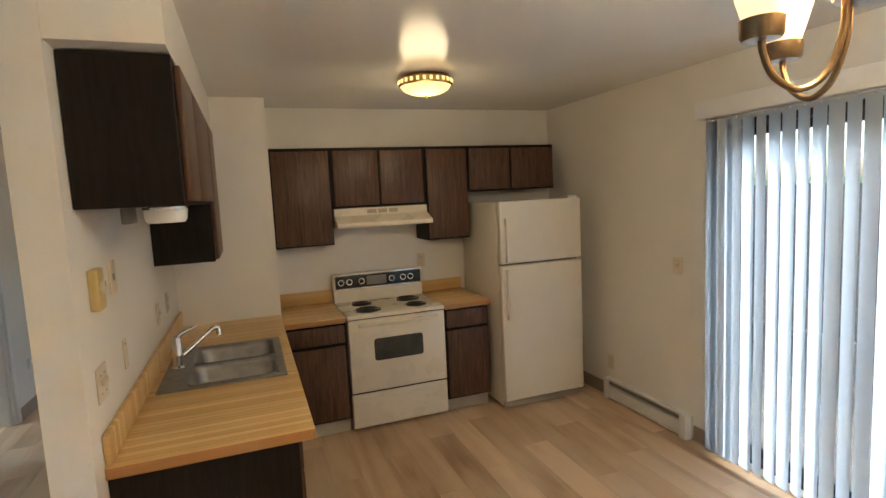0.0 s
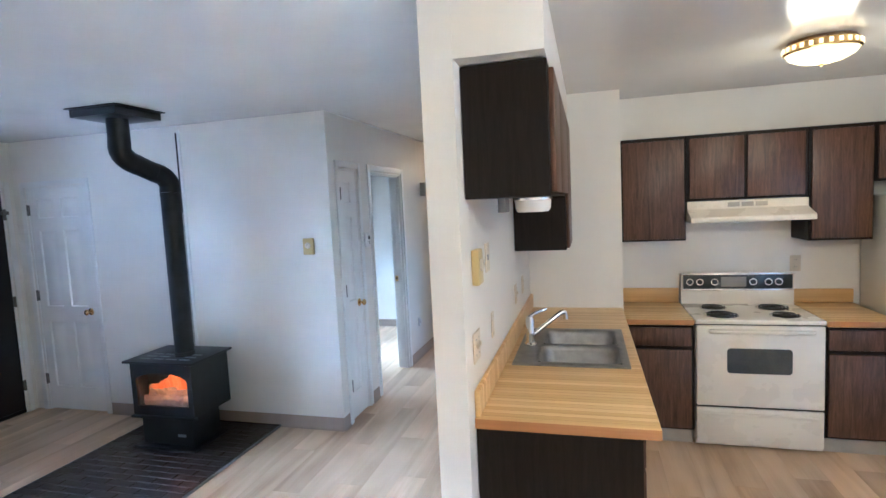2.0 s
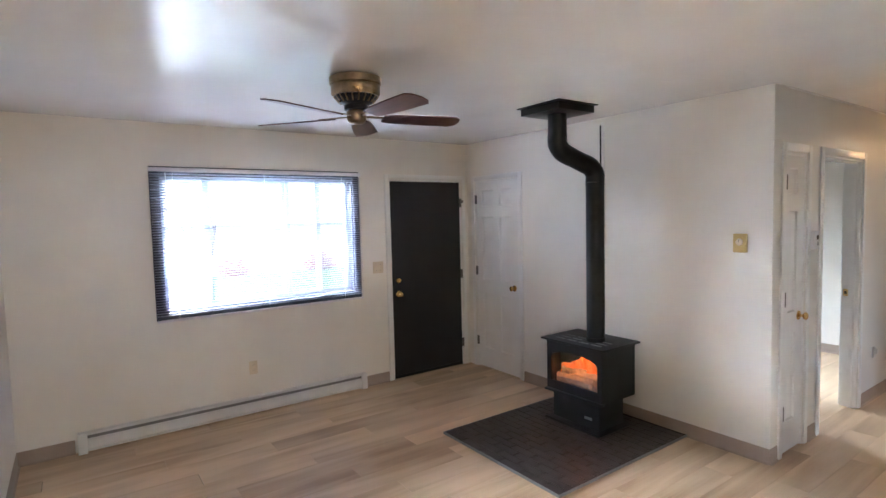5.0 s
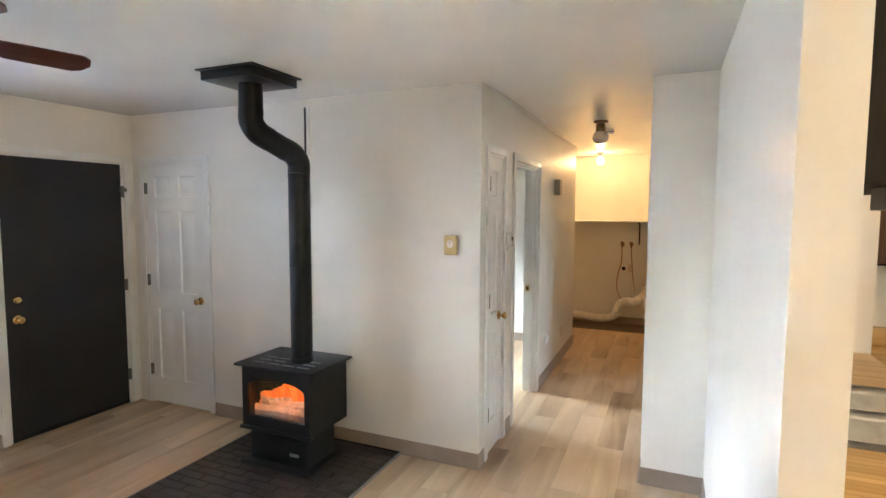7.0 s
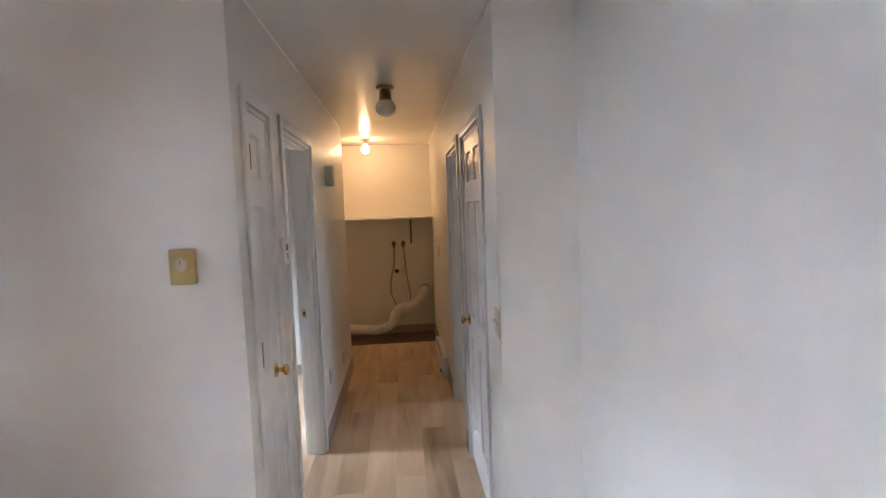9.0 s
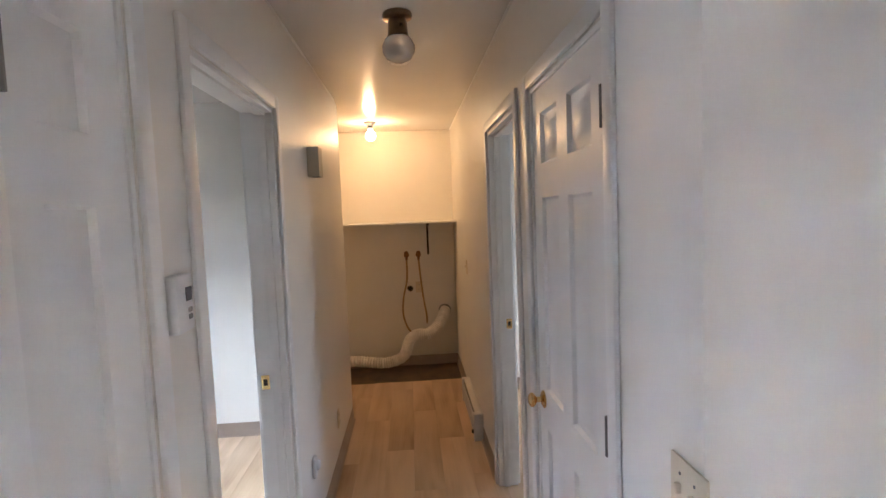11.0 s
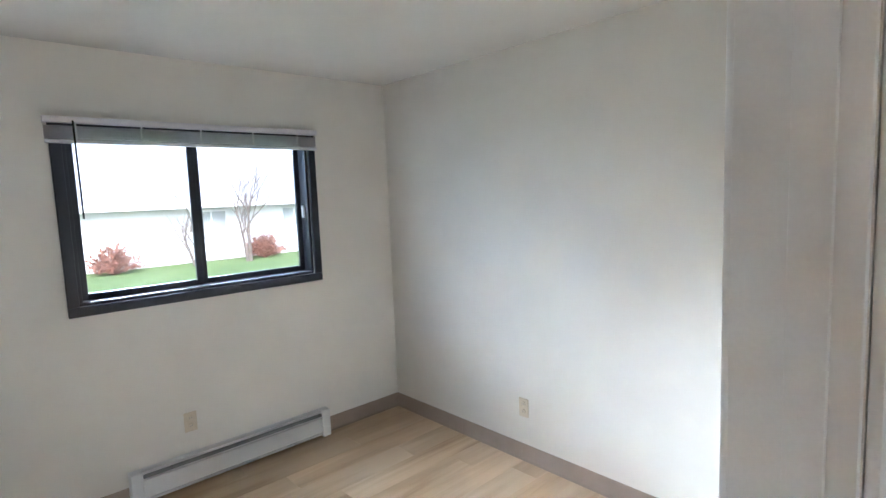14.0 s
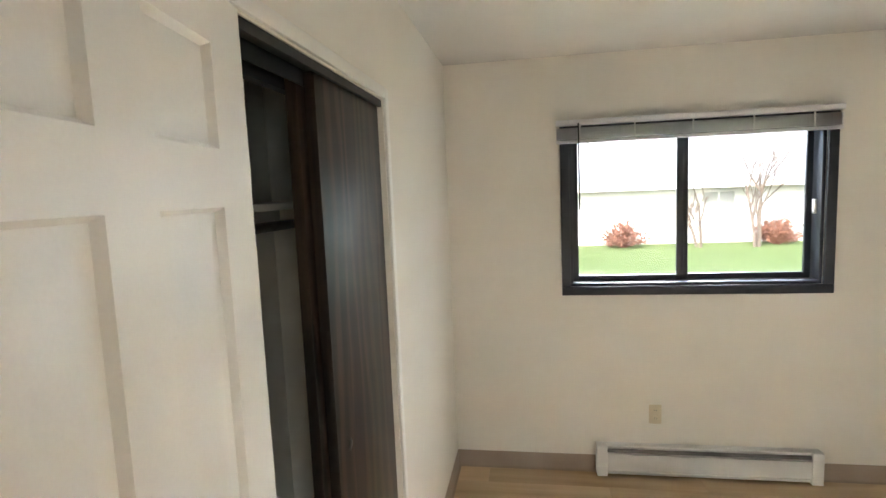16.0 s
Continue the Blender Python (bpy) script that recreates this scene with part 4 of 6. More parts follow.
def baseboards():
    """Tan vinyl base, run by run along the walls: axis, face, side, from, to."""
    runs = [("x", XW, 1, YS + 0.001, 0.905), ("x", XW, 1, 3.262, FD[0] - 0.052), ("y", YS, 1, XW + 0.012, XE - 0.012), ("y", YN, -1, CD[1] + 0.053, HW),
            ("x", HW, 1, YN - 0.008, HD[0] - 0.058), ("x", HW, 1, HD[1] + 0.058, BD[0] - 0.058), ("x", HW, 1, BD[1] + 0.058, BN + 0.18),
            ("x", PW, -1, PY, JY - 0.009), ("y", JY, -1, HE, PW), ("x", HE, -1, JY - 0.008, SD[0] - 0.058), ("x", HE, -1, SD[1] + 0.058, TD[0] - 0.058),
            ("x", HE, -1, TD[1] + 0.058, 7.578), ("x", HE, -1, 8.422, END - 0.009), ("y", END, -1, NW, HE), ("y", PY, -1, PW, PK), ("x", XE, -1, 3.42, 3.605), ("x", XE, -1, 4.475, KB),
            ("y", BN, -1, BW + 0.008, HW - T), ("x", BW, 1, BS, 6.086), ("x", BW, 1, 7.306, BN), ("y", BS, 1, BW + 0.008, CLO[0] - 0.041), ("y", BS, 1, CLO[1] + 0.041, HW - T),
            ("x", HW - T, -1, BD[1] + 0.058, BN - 0.008), ("y", 8.6, -1, HE + T, 1.8), ("x", 1.8, -1, 6.13, 8.592), ("y", 6.13, 1, HE + T, 1.792), ("x", HE + T, 1, TD[1] + 0.058, 8.592)]
    for axis, p, s, a0, a1 in runs:
        bm = bmesh.new()
        prof = [(0.0006, 0.0), (0.020, 0.0), (0.010, 0.006), (0.006, 0.016), (0.0045, 0.094), (0.0025, 0.100), (0.0006, 0.100)]
        rows = [[bm.verts.new((p + s * d, a, z) if axis == "x" else (a, p + s * d, z)) for d, z in prof] for a in (a0, a1)]
        n = len(prof)
        for i in range(n):
            bm.faces.new((rows[0][i], rows[0][(i + 1) % n], rows[1][(i + 1) % n], rows[1][i]))
        bm.faces.new(rows[0])
        bm.faces.new(rows[1][::-1])
        bmesh.ops.recalc_face_normals(bm, faces=bm.faces)
        solid("baseboard", bm, BASE, "tan vinyl cove baseboard", smooth=25)


baseboards()

# ---- living room ----
GLASS = material("window_glass", (0.97, 0.98, 0.98), 0.02)
bsdf(GLASS).inputs["Transmission Weight"].default_value = 1.0
bsdf(GLASS).inputs["IOR"].default_value = 1.45
SASH = mottled("silver_sash", (0.20, 0.23, 0.27), (0.27, 0.30, 0.35), 0.40, 6.0, 200.0)


def pane(parent, x0, x1, z0, z1, y):
    p = part("pane", boxes((x0, x1, y - 0.002, y + 0.002, z0, z1)), GLASS, parent)
    p.visible_shadow = False
    return p


def slider_window(name, at, w, h, bars, label, casing_w, mat, mullions, depth=0.13, sash=None, latch=None):
    """A window that faces +x into the room; x runs along the wall from its south end. at: lower south corner of the opening, on the room's face."""
    win = tagged(new(name), label, "window", kind="structure")
    win.matrix_basis = pose(*at, 0, 0, 90)
    o = bmesh.new()
    cw_ = casing_w
    for r in ((-cw_, w + cw_, -0.022, -0.001, -cw_, 0.0), (-cw_, w + cw_, -0.022, -0.001, h, h + cw_), (-cw_, 0.0, -0.022, -0.001, 0.0005, h - 0.0005), (w, w + cw_, -0.022, -0.001, 0.0005, h - 0.0005)):
        box(o, *r, bevel=0.003)
    part("window_frame", o, mat, win)
    o = bmesh.new()
    for r in ((0.0005, w - 0.0005, 0.0, depth, 0.0005, 0.018), (0.0005, w - 0.0005, 0.0, depth, h - 0.018, h - 0.0005), (0.0005, 0.018, 0.0, depth, 0.0185, h - 0.0185), (w - 0.018, w - 0.0005, 0.0, depth, 0.0185, h - 0.0185)):
        box(o, *r, bevel=0.002)
    part("window_lining", o, mat, win)
    edges = [0.02] + list(mullions) + [w - 0.02]
    for i, (a, b) in enumerate(zip(edges, edges[1:])):
        y = 0.075 + 0.022 * (i % 2)
        bm = bmesh.new()
        f = bars
        for r in ((a, a + f, y - 0.010, y + 0.010, 0.019, h - 0.019), (b - f, b, y - 0.010, y + 0.010, 0.019, h - 0.019), (a + f, b - f, y - 0.010, y + 0.010, 0.019, 0.019 + f), (a + f, b - f, y - 0.010, y + 0.010, h - 0.019 - f, h - 0.019)):
            box(bm, *r, bevel=0.002)
        s = part("sash", bm, sash or mat, win)
        pane(s, a + f * 0.7, b - f * 0.7, 0.019 + f * 0.7, h - 0.019 - f * 0.7, y)
    if latch:
        part("latch", boxes((latch[0] - 0.008, latch[0] + 0.008, 0.035, 0.06, latch[1] - 0.04, latch[1] + 0.04), bevel=0.004), WHITEPLASTIC, win, "small white window latch")
    return win


slider_window("window_living", (XW, LW[0], LW[2]), LW[1] - LW[0], LW[3] - LW[2], 0.030, "bronze aluminium sliding window", 0.055, FRAME, (0.36, 1.03, 1.33), sash=SASH)
slider_window("window_bedroom", (BW, BWIN[0], BWIN[2]), BWIN[1] - BWIN[0], BWIN[3] - BWIN[2], 0.034, "dark bronze aluminium sliding bedroom window", 0.050, FRAME, (0.635,), latch=(BWIN[1] - BWIN[0] - 0.028, 0.42))

# White slats made grey: their backlit look is put into the colour.
BACKLITSLAT = mottled("backlit_blind_slat", (0.20, 0.20, 0.25), (0.27, 0.27, 0.32), 0.45, 8.0, 150.0)
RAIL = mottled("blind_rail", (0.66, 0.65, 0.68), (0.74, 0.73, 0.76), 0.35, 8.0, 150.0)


def slat_mesh(w, depth=0.025, camber=0.0035, t=0.0006, mat=None):
    bm = bmesh.new()
    rows = []
    for k in range(5):
        u = k / 4 - 0.5
        z = camber * (1 - 4 * u * u)
        rows.append([bm.verts.new(p) for p in ((0, u * depth, z), (w, u * depth, z), (w, u * depth, z + t), (0, u * depth, z + t))])
    for a, b in zip(rows, rows[1:]):
        for i in range(4):
            bm.faces.new((a[i], a[(i + 1) % 4], b[(i + 1) % 4], b[i]))
    bm.faces.new(rows[0])
    bm.faces.new(rows[-1][::-1])
    bmesh.ops.recalc_face_normals(bm, faces=bm.faces)
    return mesh_of("slat", bm, mat or BACKLITSLAT, 40)


def living_blind():
    w, top = 1.780, 2.092
    y0 = 1.472
    b = thing("venetian_blind", (XW + 0.045, y0, top), 90, "white mini venetian blind lowered over the window, slats open", "blind")
    part("headrail", boxes((0, w, -0.016, 0.018, -0.030, 0.0), bevel=0.002), RAIL, b)
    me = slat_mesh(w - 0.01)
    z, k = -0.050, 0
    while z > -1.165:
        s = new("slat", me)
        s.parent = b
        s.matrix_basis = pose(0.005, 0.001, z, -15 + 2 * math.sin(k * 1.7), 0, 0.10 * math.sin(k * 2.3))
        z, k = z - 0.0205, k + 1
    part("bottom_rail", boxes((0.004, w - 0.004, -0.012, 0.014, -1.205, -1.188), bevel=0.003), RAIL, b)
    for x in (0.16, 0.87, 1.58):
        part("ladder_cord", bar([(x, -0.014, -0.03), (x, -0.0145, -1.19)], 0.0009, 6), WHITEPLASTIC, b)
    part("tilt_wand", bar([(0.11, -0.022, -0.02), (0.118, -0.026, -0.50)], 0.003, 8), WHITEPLASTIC, b, "clear plastic tilt wand")


living_blind()


def bedroom_blind():
    w = 1.452
    b = thing("venetian_blind", (BW + 0.055, BWIN[0] - 0.072, 2.078), 90, "white mini venetian blind drawn up over the bedroom window", "blind")
    part("headrail", boxes((0, w, -0.018, 0.020, -0.030, 0.0), bevel=0.002), RAIL, b)
    me = slat_mesh(w - 0.008, camber=0.002, mat=RAIL)
    for k in range(24):
        s = new("slat", me)
        s.parent = b
        s.matrix_basis = pose(0.004 + 0.002 * math.sin(k * 3.1), 0.0015 * math.sin(k * 1.9), -0.046 - 0.0026 * k, 2 * math.sin(k), 0, 0)
    part("bottom_rail", boxes((0.003, w - 0.003, -0.013, 0.013, -0.128, -0.110), bevel=0.003), RAIL, b)
    for x in (0.13, 0.42, 0.72, 1.02, 1.31):
        part("ladder_tape", boxes((x - 0.004, x + 0.004, -0.0165, -0.0145, -0.112, -0.031)), WHITEPLASTIC, b)
    part("tilt_wand", bar([(0.12, -0.024, -0.02), (0.122, -0.028, -0.50)], 0.0045, 8), BLACK, b, "dark tilt wand")


bedroom_blind()

baseboard_heater((XW, 2.085, 0.0), 90, 2.33, "long white baseboard heater under the living room window", h=0.15)
wall_plate("outlet", (XW, 2.19, 0.395), 90, "outlet", "ivory outlet above the long heater")
wall_plate("light_switch", (XW, 3.44, 1.17), 90, "switch", "ivory light switch beside the front door", w=0.115)
dial_thermostat((-1.985, YN, 1.44), 0, "yellowed dial thermostat on the living room wall", w=0.085, h=0.125)


def hearth():
    """Dark brick tiles in running bond inside a border of edge tiles."""
    x0, x1, y0, y1 = -3.51, -2.355, 3.21, YN - 0.008
    h = thing("hearth", ((x0 + x1) / 2, (y0 + y1) / 2, 0), 0, "dark brown brick-tile hearth pad with a metal edge", "hearth")
    ox, oy = (x0 + x1) / 2, (y0 + y1) / 2
    part("grout_bed", boxes((x0 - ox, x1 - ox, y0 - oy, y1 - oy, 0.0002, 0.014), bevel=0.001, seg=1), mottled("hearth_grout", (0.010, 0.008, 0.007), (0.018, 0.014, 0.012), 0.9, 20.0, 300.0), h)
    em = bmesh.new()
    for r in ((x0 - 0.006, x1 + 0.006, y0 - 0.006, y0 - 0.0003, 0.0, 0.019), (x0 - 0.006, x0 - 0.0003, y0, y1, 0.0, 0.019), (x1 + 0.0003, x1 + 0.006, y0, y1, 0.0, 0.019)):
        box(em, r[0] - ox, r[1] - ox, r[2] - oy, r[3] - oy, r[4], r[5], bevel=0.001, seg=1)
    part("edge_strip", em, GREY, h, "grey metal edge strip")
    tile = mottled("hearth_brick", (0.009, 0.007, 0.006), (0.045, 0.033, 0.027), 0.34, 7.0, 140.0, 0.0012, 0.4, spec=0.35, shift=8.0)
    L, W, J = 0.20, 0.062, 0.005
    data = {}
    r = 0
    y = y0 + 0.003
    while y + W < y1 + 0.002:
        x = x0 + 0.003 - (L / 2 + J / 2 if r % 2 else 0)
        while x < x1 - 0.01:
            a, b = max(x, x0 + 0.003), min(x + L, x1 - 0.003)
            if b - a > 0.02:
                key = round(b - a, 3)
                if key not in data:
                    data[key] = mesh_of("hearth_brick", boxes((-(b - a) / 2, (b - a) / 2, -W / 2, W / 2, -0.004, 0.004), bevel=0.0015, seg=1), tile)
                o = new("brick", data[key])
                o.parent = h
                o.matrix_basis = pose((a + b) / 2 - ox, y + W / 2 - oy, 0.0145 + random.uniform(-0.0006, 0.0008), random.uniform(-0.25, 0.25), random.uniform(-0.15, 0.15), 0)
            x += L + J
        y, r = y + W + J, r + 1


hearth()

FLAME = glowing("ember_glow", (1.0, 0.25, 0.04), 0.026)
fv = coords(FLAME, (1, 1, 0.6))
fr = ramp(FLAME, noise_of(FLAME, fv, 9.0, 2.0, 0.5, 0.6), [(0.30, (0.30, 0.030, 0.004)), (0.50, (1.0, 0.22, 0.03)), (0.72, (1.0, 0.46, 0.12))])
link(FLAME, fr, bsdf(FLAME).inputs["Emission Color"])
ASH = mottled("pale_log", (0.52, 0.42, 0.36), (0.78, 0.66, 0.57), 0.9, 25.0, 120.0, 0.002, 0.5)
STOVEGLASS = material("stove_glass", (0.9, 0.88, 0.86), 0.05)
bsdf(STOVEGLASS).inputs["Transmission Weight"].default_value = 1.0


def wood_stove():
    cx, yf = -2.965, 4.06
    s = thing("wood_stove", (cx, yf, 0.020), 0, "black steel pedestal stove with a small fire behind glass", "stove")
    w, d, z0, z1 = 0.268, 0.385, 0.235, 0.637
    # firebox walls round an open chamber
    bm = bmesh.new()
    for r in ((-w, -w + 0.02, 0.012, d, z0, z1), (w - 0.02, w, 0.012, d, z0, z1), (-w + 0.02, w - 0.02, d - 0.02, d, z0, z1), (-w + 0.02, w - 0.02, 0.012, d - 0.02, z0, z0 + 0.03), (-w + 0.02, w - 0.02, 0.012, d - 0.02, z1 - 0.02, z1)):
        box(bm, *r)
    part("firebox", bm, BLACK, s)
    top = part("top_plate", boxes((-0.305, 0.305, -0.045, d + 0.02, z1 + 0.001, z1 + 0.018), bevel=0.004), BLACK, s)
    for row in range(3):
        for k in range(4):
            x = -0.21 + 0.115 * k
            y = 0.03 + 0.062 * row
            if not (abs(x + 0.055 - 0.085) < 0.10 and row > 0):
                bm = boxes((x, x + 0.09, y, y + 0.016, z1 + 0.0182, z1 + 0.0215), bevel=0.001, seg=1)
                part("louvre", bm, GREY, top)
    # the front with its arched opening
    n = 12
    gx, gz0, gz1, rise = 0.226, 0.315, 0.505, 0.060
    arch = [(gx * math.cos(math.pi * i / n), gz1 + rise * math.sin(math.pi * i / n)) for i in range(n + 1)]
    inner = [(-gx, gz0), (gx, gz0)] + arch
    bm = bmesh.new()
    outer = [(-w, z0 + 0.012), (w, z0 + 0.012)] + [(w - 2 * w * i / n, z1 - 0.001) for i in range(n + 1)]
    rings = [[bm.verts.new((px, y, pz)) for px, pz in loop] for y, loop in ((0.012, outer), (-0.012, outer), (-0.012, inner), (0.012, inner))]
    for a, b in zip(rings, rings[1:] + rings[:1]):
        for i in range(len(a)):
            j = (i + 1) % len(a)
            bm.faces.new((a[i], a[j], b[j], b[i]))
    bmesh.ops.recalc_face_normals(bm, faces=bm.faces)
    dr = part("door", bm, BLACK, s)
    g = bmesh.new()
    for y in (0.002, 0.005):
        g.faces.new([g.verts.new((px * 0.999, y, pz)) for px, pz in inner])
    pg = part("glass", g, STOVEGLASS, dr, "smoky arched glass")
    pg.visible_shadow = False
    part("ash_ledge", boxes((-w - 0.008, w + 0.008, -0.035, 0.010, z0 - 0.008, z0 + 0.010), bevel=0.003), BLACK, s)
    part("pedestal", boxes((-0.225, 0.225, 0.012, 0.30, 0.0205, z0 - 0.009), bevel=0.004), BLACK, s)
    part("base_plate", boxes((-0.265, 0.265, -0.045, 0.33, 0.0, 0.020), bevel=0.003), BLACK, s)
    part("pedestal_badge", boxes((0.09, 0.16, 0.0065, 0.0115, 0.085, 0.105), bevel=0.001, seg=1), GREY, s, "small grey badge")
    for k, (a, b, r) in enumerate((((-0.20, 0.10, 0.330), (0.19, 0.11, 0.335), 0.055), ((-0.16, 0.16, 0.385), (0.20, 0.15, 0.395), 0.044), ((-0.10, 0.11, 0.385), (0.06, 0.20, 0.410), 0.034))):
        pts = arc([a, [(p + q) / 2 + 0.008 * (-1) ** k for p, q in zip(a, b)], b], 5)
        part("log", bar(pts, r, 9, [r * (0.9 + 0.15 * math.sin(3 * i + k)) for i in range(len(pts))]), ASH, s, "pale charred log")
    bm = bmesh.new()
    for i in range(15):
        x, y = -0.185 + 0.0265 * i, 0.26 + random.uniform(-0.03, 0.04)
        h = 0.10 + 0.11 * math.exp(-((i - 9.0) / 4.0) ** 2) + random.uniform(-0.012, 0.012)
        tube(bm, arc([(x, y, 0.345), (x + 0.012, y, 0.345 + h * 0.4), (x - 0.008, y, 0.345 + h * 0.8), (x + 0.004, y, 0.345 + h)], 3), 0.01, 8, [0.046 * (1 - (k / 9.0) ** 2) + 0.001 for k in range(10)])
    part("flames", bm, FLAME, s, "small orange flames")


wood_stove()
bulb("stove_fire_light", -2.93, 4.13, 0.615, 0.085, (1.0, 0.30, 0.06), 0.015)


def stove_pipe():
    p = thing("stove_pipe", (-2.890, 4.225, 0.676), 0, "black single-wall stove pipe with an offset to the ceiling", "stove pipe")
    r = 0.068
    dx, dy = -0.075, -0.325
    part("lower_pipe", turned((r + 0.006, 0.0), (r + 0.006, 0.03), (r, 0.032), (r, 1.215), seg=28), PIPE, p)
    part("lower_elbow", bar(arc([(0, 0, 1.213), (0, 0, 1.280), (dx * 0.13, dy * 0.13, 1.334), (dx * 0.34, dy * 0.34, 1.362)], 3), r + 0.002, 24), PIPE, p)
    part("offset_pipe", bar([(dx * 0.32, dy * 0.32, 1.359), (dx * 0.68, dy * 0.68, 1.408)], r, 24), PIPE, p)
    part("upper_elbow", bar(arc([(dx * 0.66, dy * 0.66, 1.405), (dx * 0.87, dy * 0.87, 1.438), (dx, dy, 1.494), (dx, dy, 1.565)], 3), r + 0.002, 24), PIPE, p)
    part("upper_pipe", bar([(dx, dy, 1.563), (dx, dy, 1.72)], r, 24), PIPE, p)
    for z in (0.62, 1.19):
        part("seam_band", turned((r + 0.0005, z), (r + 0.003, z + 0.004), (r + 0.003, z + 0.012), (r + 0.0005, z + 0.016), seg=28), PIPE, p)
    fl = part("ceiling_support", boxes((dx - 0.185, dx + 0.185, dy - 0.185, dy + 0.185, 1.706, 1.756), bevel=0.002), PIPE, p, "square black ceiling support box")
    part("flange", boxes((dx - 0.205, dx + 0.205, dy - 0.205, dy + 0.205, 1.7565, 1.7635)), PIPE, fl)


stove_pipe()
cv = thing("wall_conduit", (-3.085, YN - 0.001, 0.11), 0, "thin dark conduit strip on the wall behind the pipe", "conduit")
part("channel", boxes((-0.012, 0.012, -0.014, 0.0, 0.0, 2.29), bevel=0.003), TRIM, cv)
part("wire", bar([(-0.018, -0.006, 0.0), (-0.018, -0.006, 1.62)], 0.004, 8), BLACK, cv, "black wire")
part("cover_strip", boxes((-0.030, -0.0125, -0.012, -0.001, 1.63, 2.27), bevel=0.002), BLACK, cv, "black cover strip")


def ceiling_fan():
    f = thing("ceiling_fan", (-2.973, 2.291, CH), 0, "antique brass hugger ceiling fan with five dark wooden blades", "ceiling fan")
    part("housing", turned((0.0, -0.001), (0.138, -0.001), (0.142, -0.005), (0.142, -0.040), (0.138, -0.044), (0.134, -0.047), (0.135, -0.051), (0.134, -0.092), (0.128, -0.104), (0.0, -0.104), seg=40), ANTIQUE, f)
    vent = part("motor_vent", turned((0.0, -0.1045), (0.118, -0.1045), (0.114, -0.116), (0.088, -0.138), (0.060, -0.150), (0.0, -0.150), seg=40), BLACK, f, "dark motor vent ring")
    for k in range(20):
        a = 2 * math.pi * k / 20
        part("vent_fin", bar([(0.119 * math.cos(a), 0.119 * math.sin(a), -0.106), (0.092 * math.cos(a), 0.092 * math.sin(a), -0.138)], 0.0045, 6), ANTIQUE, vent)
    part("flywheel", turned((0.0, -0.1505), (0.062, -0.1505), (0.066, -0.158), (0.066, -0.176), (0.050, -0.181), (0.0, -0.181), seg=32), BLACK, f)
    part("motor_hub", turned((0.0, -0.1815), (0.052, -0.1815), (0.055, -0.187), (0.053, -0.228), (0.047, -0.242), (0.036, -0.250), (0.0, -0.254), seg=32), ANTIQUE, f)
    blade_wood = wood("fan_blade_wood", (0.036, 0.012, 0.009), (0.080, 0.027, 0.018), (0.12, 0.044, 0.030), 0.30, "x", 12.0, 2.5, 7.0)
    outline = [(0.150, -0.045), (0.20, -0.058), (0.40, -0.070), (0.570, -0.073), (0.598, -0.050), (0.612, 0.0), (0.598, 0.050), (0.570, 0.073), (0.40, 0.070), (0.20, 0.058), (0.150, 0.045)]
    for k in range(5):
        turn = Matrix.Rotation(radians(3 + 72 * k), 4, "Z") @ Matrix.Translation((0, 0, -0.218)) @ Matrix.Rotation(radians(-11), 4, "X")
        bm = bmesh.new()
        a = [bm.verts.new((x, y, 0.003)) for x, y in outline]
        b = [bm.verts.new((x, y, -0.003)) for x, y in outline]
        bm.faces.new(a)
        bm.faces.new(b[::-1])
        for i in range(len(a)):
            j = (i + 1) % len(a)
            bm.faces.new((a[j], a[i], b[i], b[j]))
        bl = part("blade", bm, blade_wood, f)
        bl.matrix_basis = turn
        im = bmesh.new()
        box(im, 0.055, 0.20, -0.012, 0.012, 0.0035, 0.009, bevel=0.002)
        box(im, 0.165, 0.215, -0.035, 0.035, 0.0035, 0.0075, bevel=0.002)
        part("blade_iron", im, ANTIQUE, bl, "ornate brass blade iron")


ceiling_fan()

# ---- dining corner ----
def chandelier():
    c = thing("chandelier", (1.135, 1.60, CH), 0, "five-arm antique brass chandelier with cream glass shades", "chandelier")
    part("canopy", turned((0.0, -0.001), (0.062, -0.001), (0.060, -0.012), (0.030, -0.028), (0.0, -0.030)), ANTIQUE, c)
    part("stem", bar([(0, 0, -0.028), (0, 0, -0.36)], 0.008), ANTIQUE, c)
    part("hub", turned((0.0, -0.355), (0.030, -0.358), (0.060, -0.375), (0.066, -0.390), (0.070, -0.410), (0.066, -0.425), (0.030, -0.430), (0.0, -0.430), seg=32), ANTIQUE, c)
    for k in range(5):
        a = radians(155 - 72 * k)
        ca, sa = math.cos(a), math.sin(a)
        pts = arc([(0.055, 0, -0.425), (0.058, 0, -0.48), (0.082, 0, -0.545), (0.125, 0, -0.572), (0.168, 0, -0.548), (0.186, 0, -0.510), (0.190, 0, -0.486)], 5)
        arm = part("arm", bar([(p.x * ca, p.x * sa, p.z) for p in pts], 0.0062, 10), ANTIQUE, c)
        m = Matrix.Translation((0.190 * ca, 0.190 * sa, 0))
        part("cup", turned((0.0, -0.488), (0.030, -0.486), (0.034, -0.480), (0.036, -0.452), (0.031, -0.450), (0.0, -0.452), m=m), ANTIQUE, arm)
        part("shade", turned((0.031, -0.4495), (0.040, -0.420), (0.052, -0.375), (0.058, -0.335), (0.060, -0.312), (0.057, -0.312), (0.055, -0.335), (0.049, -0.375), (0.037, -0.420), (0.028, -0.4495), m=m), SHADEGLASS, arm, "glowing cream glass tulip shade", smooth=80)
    return c


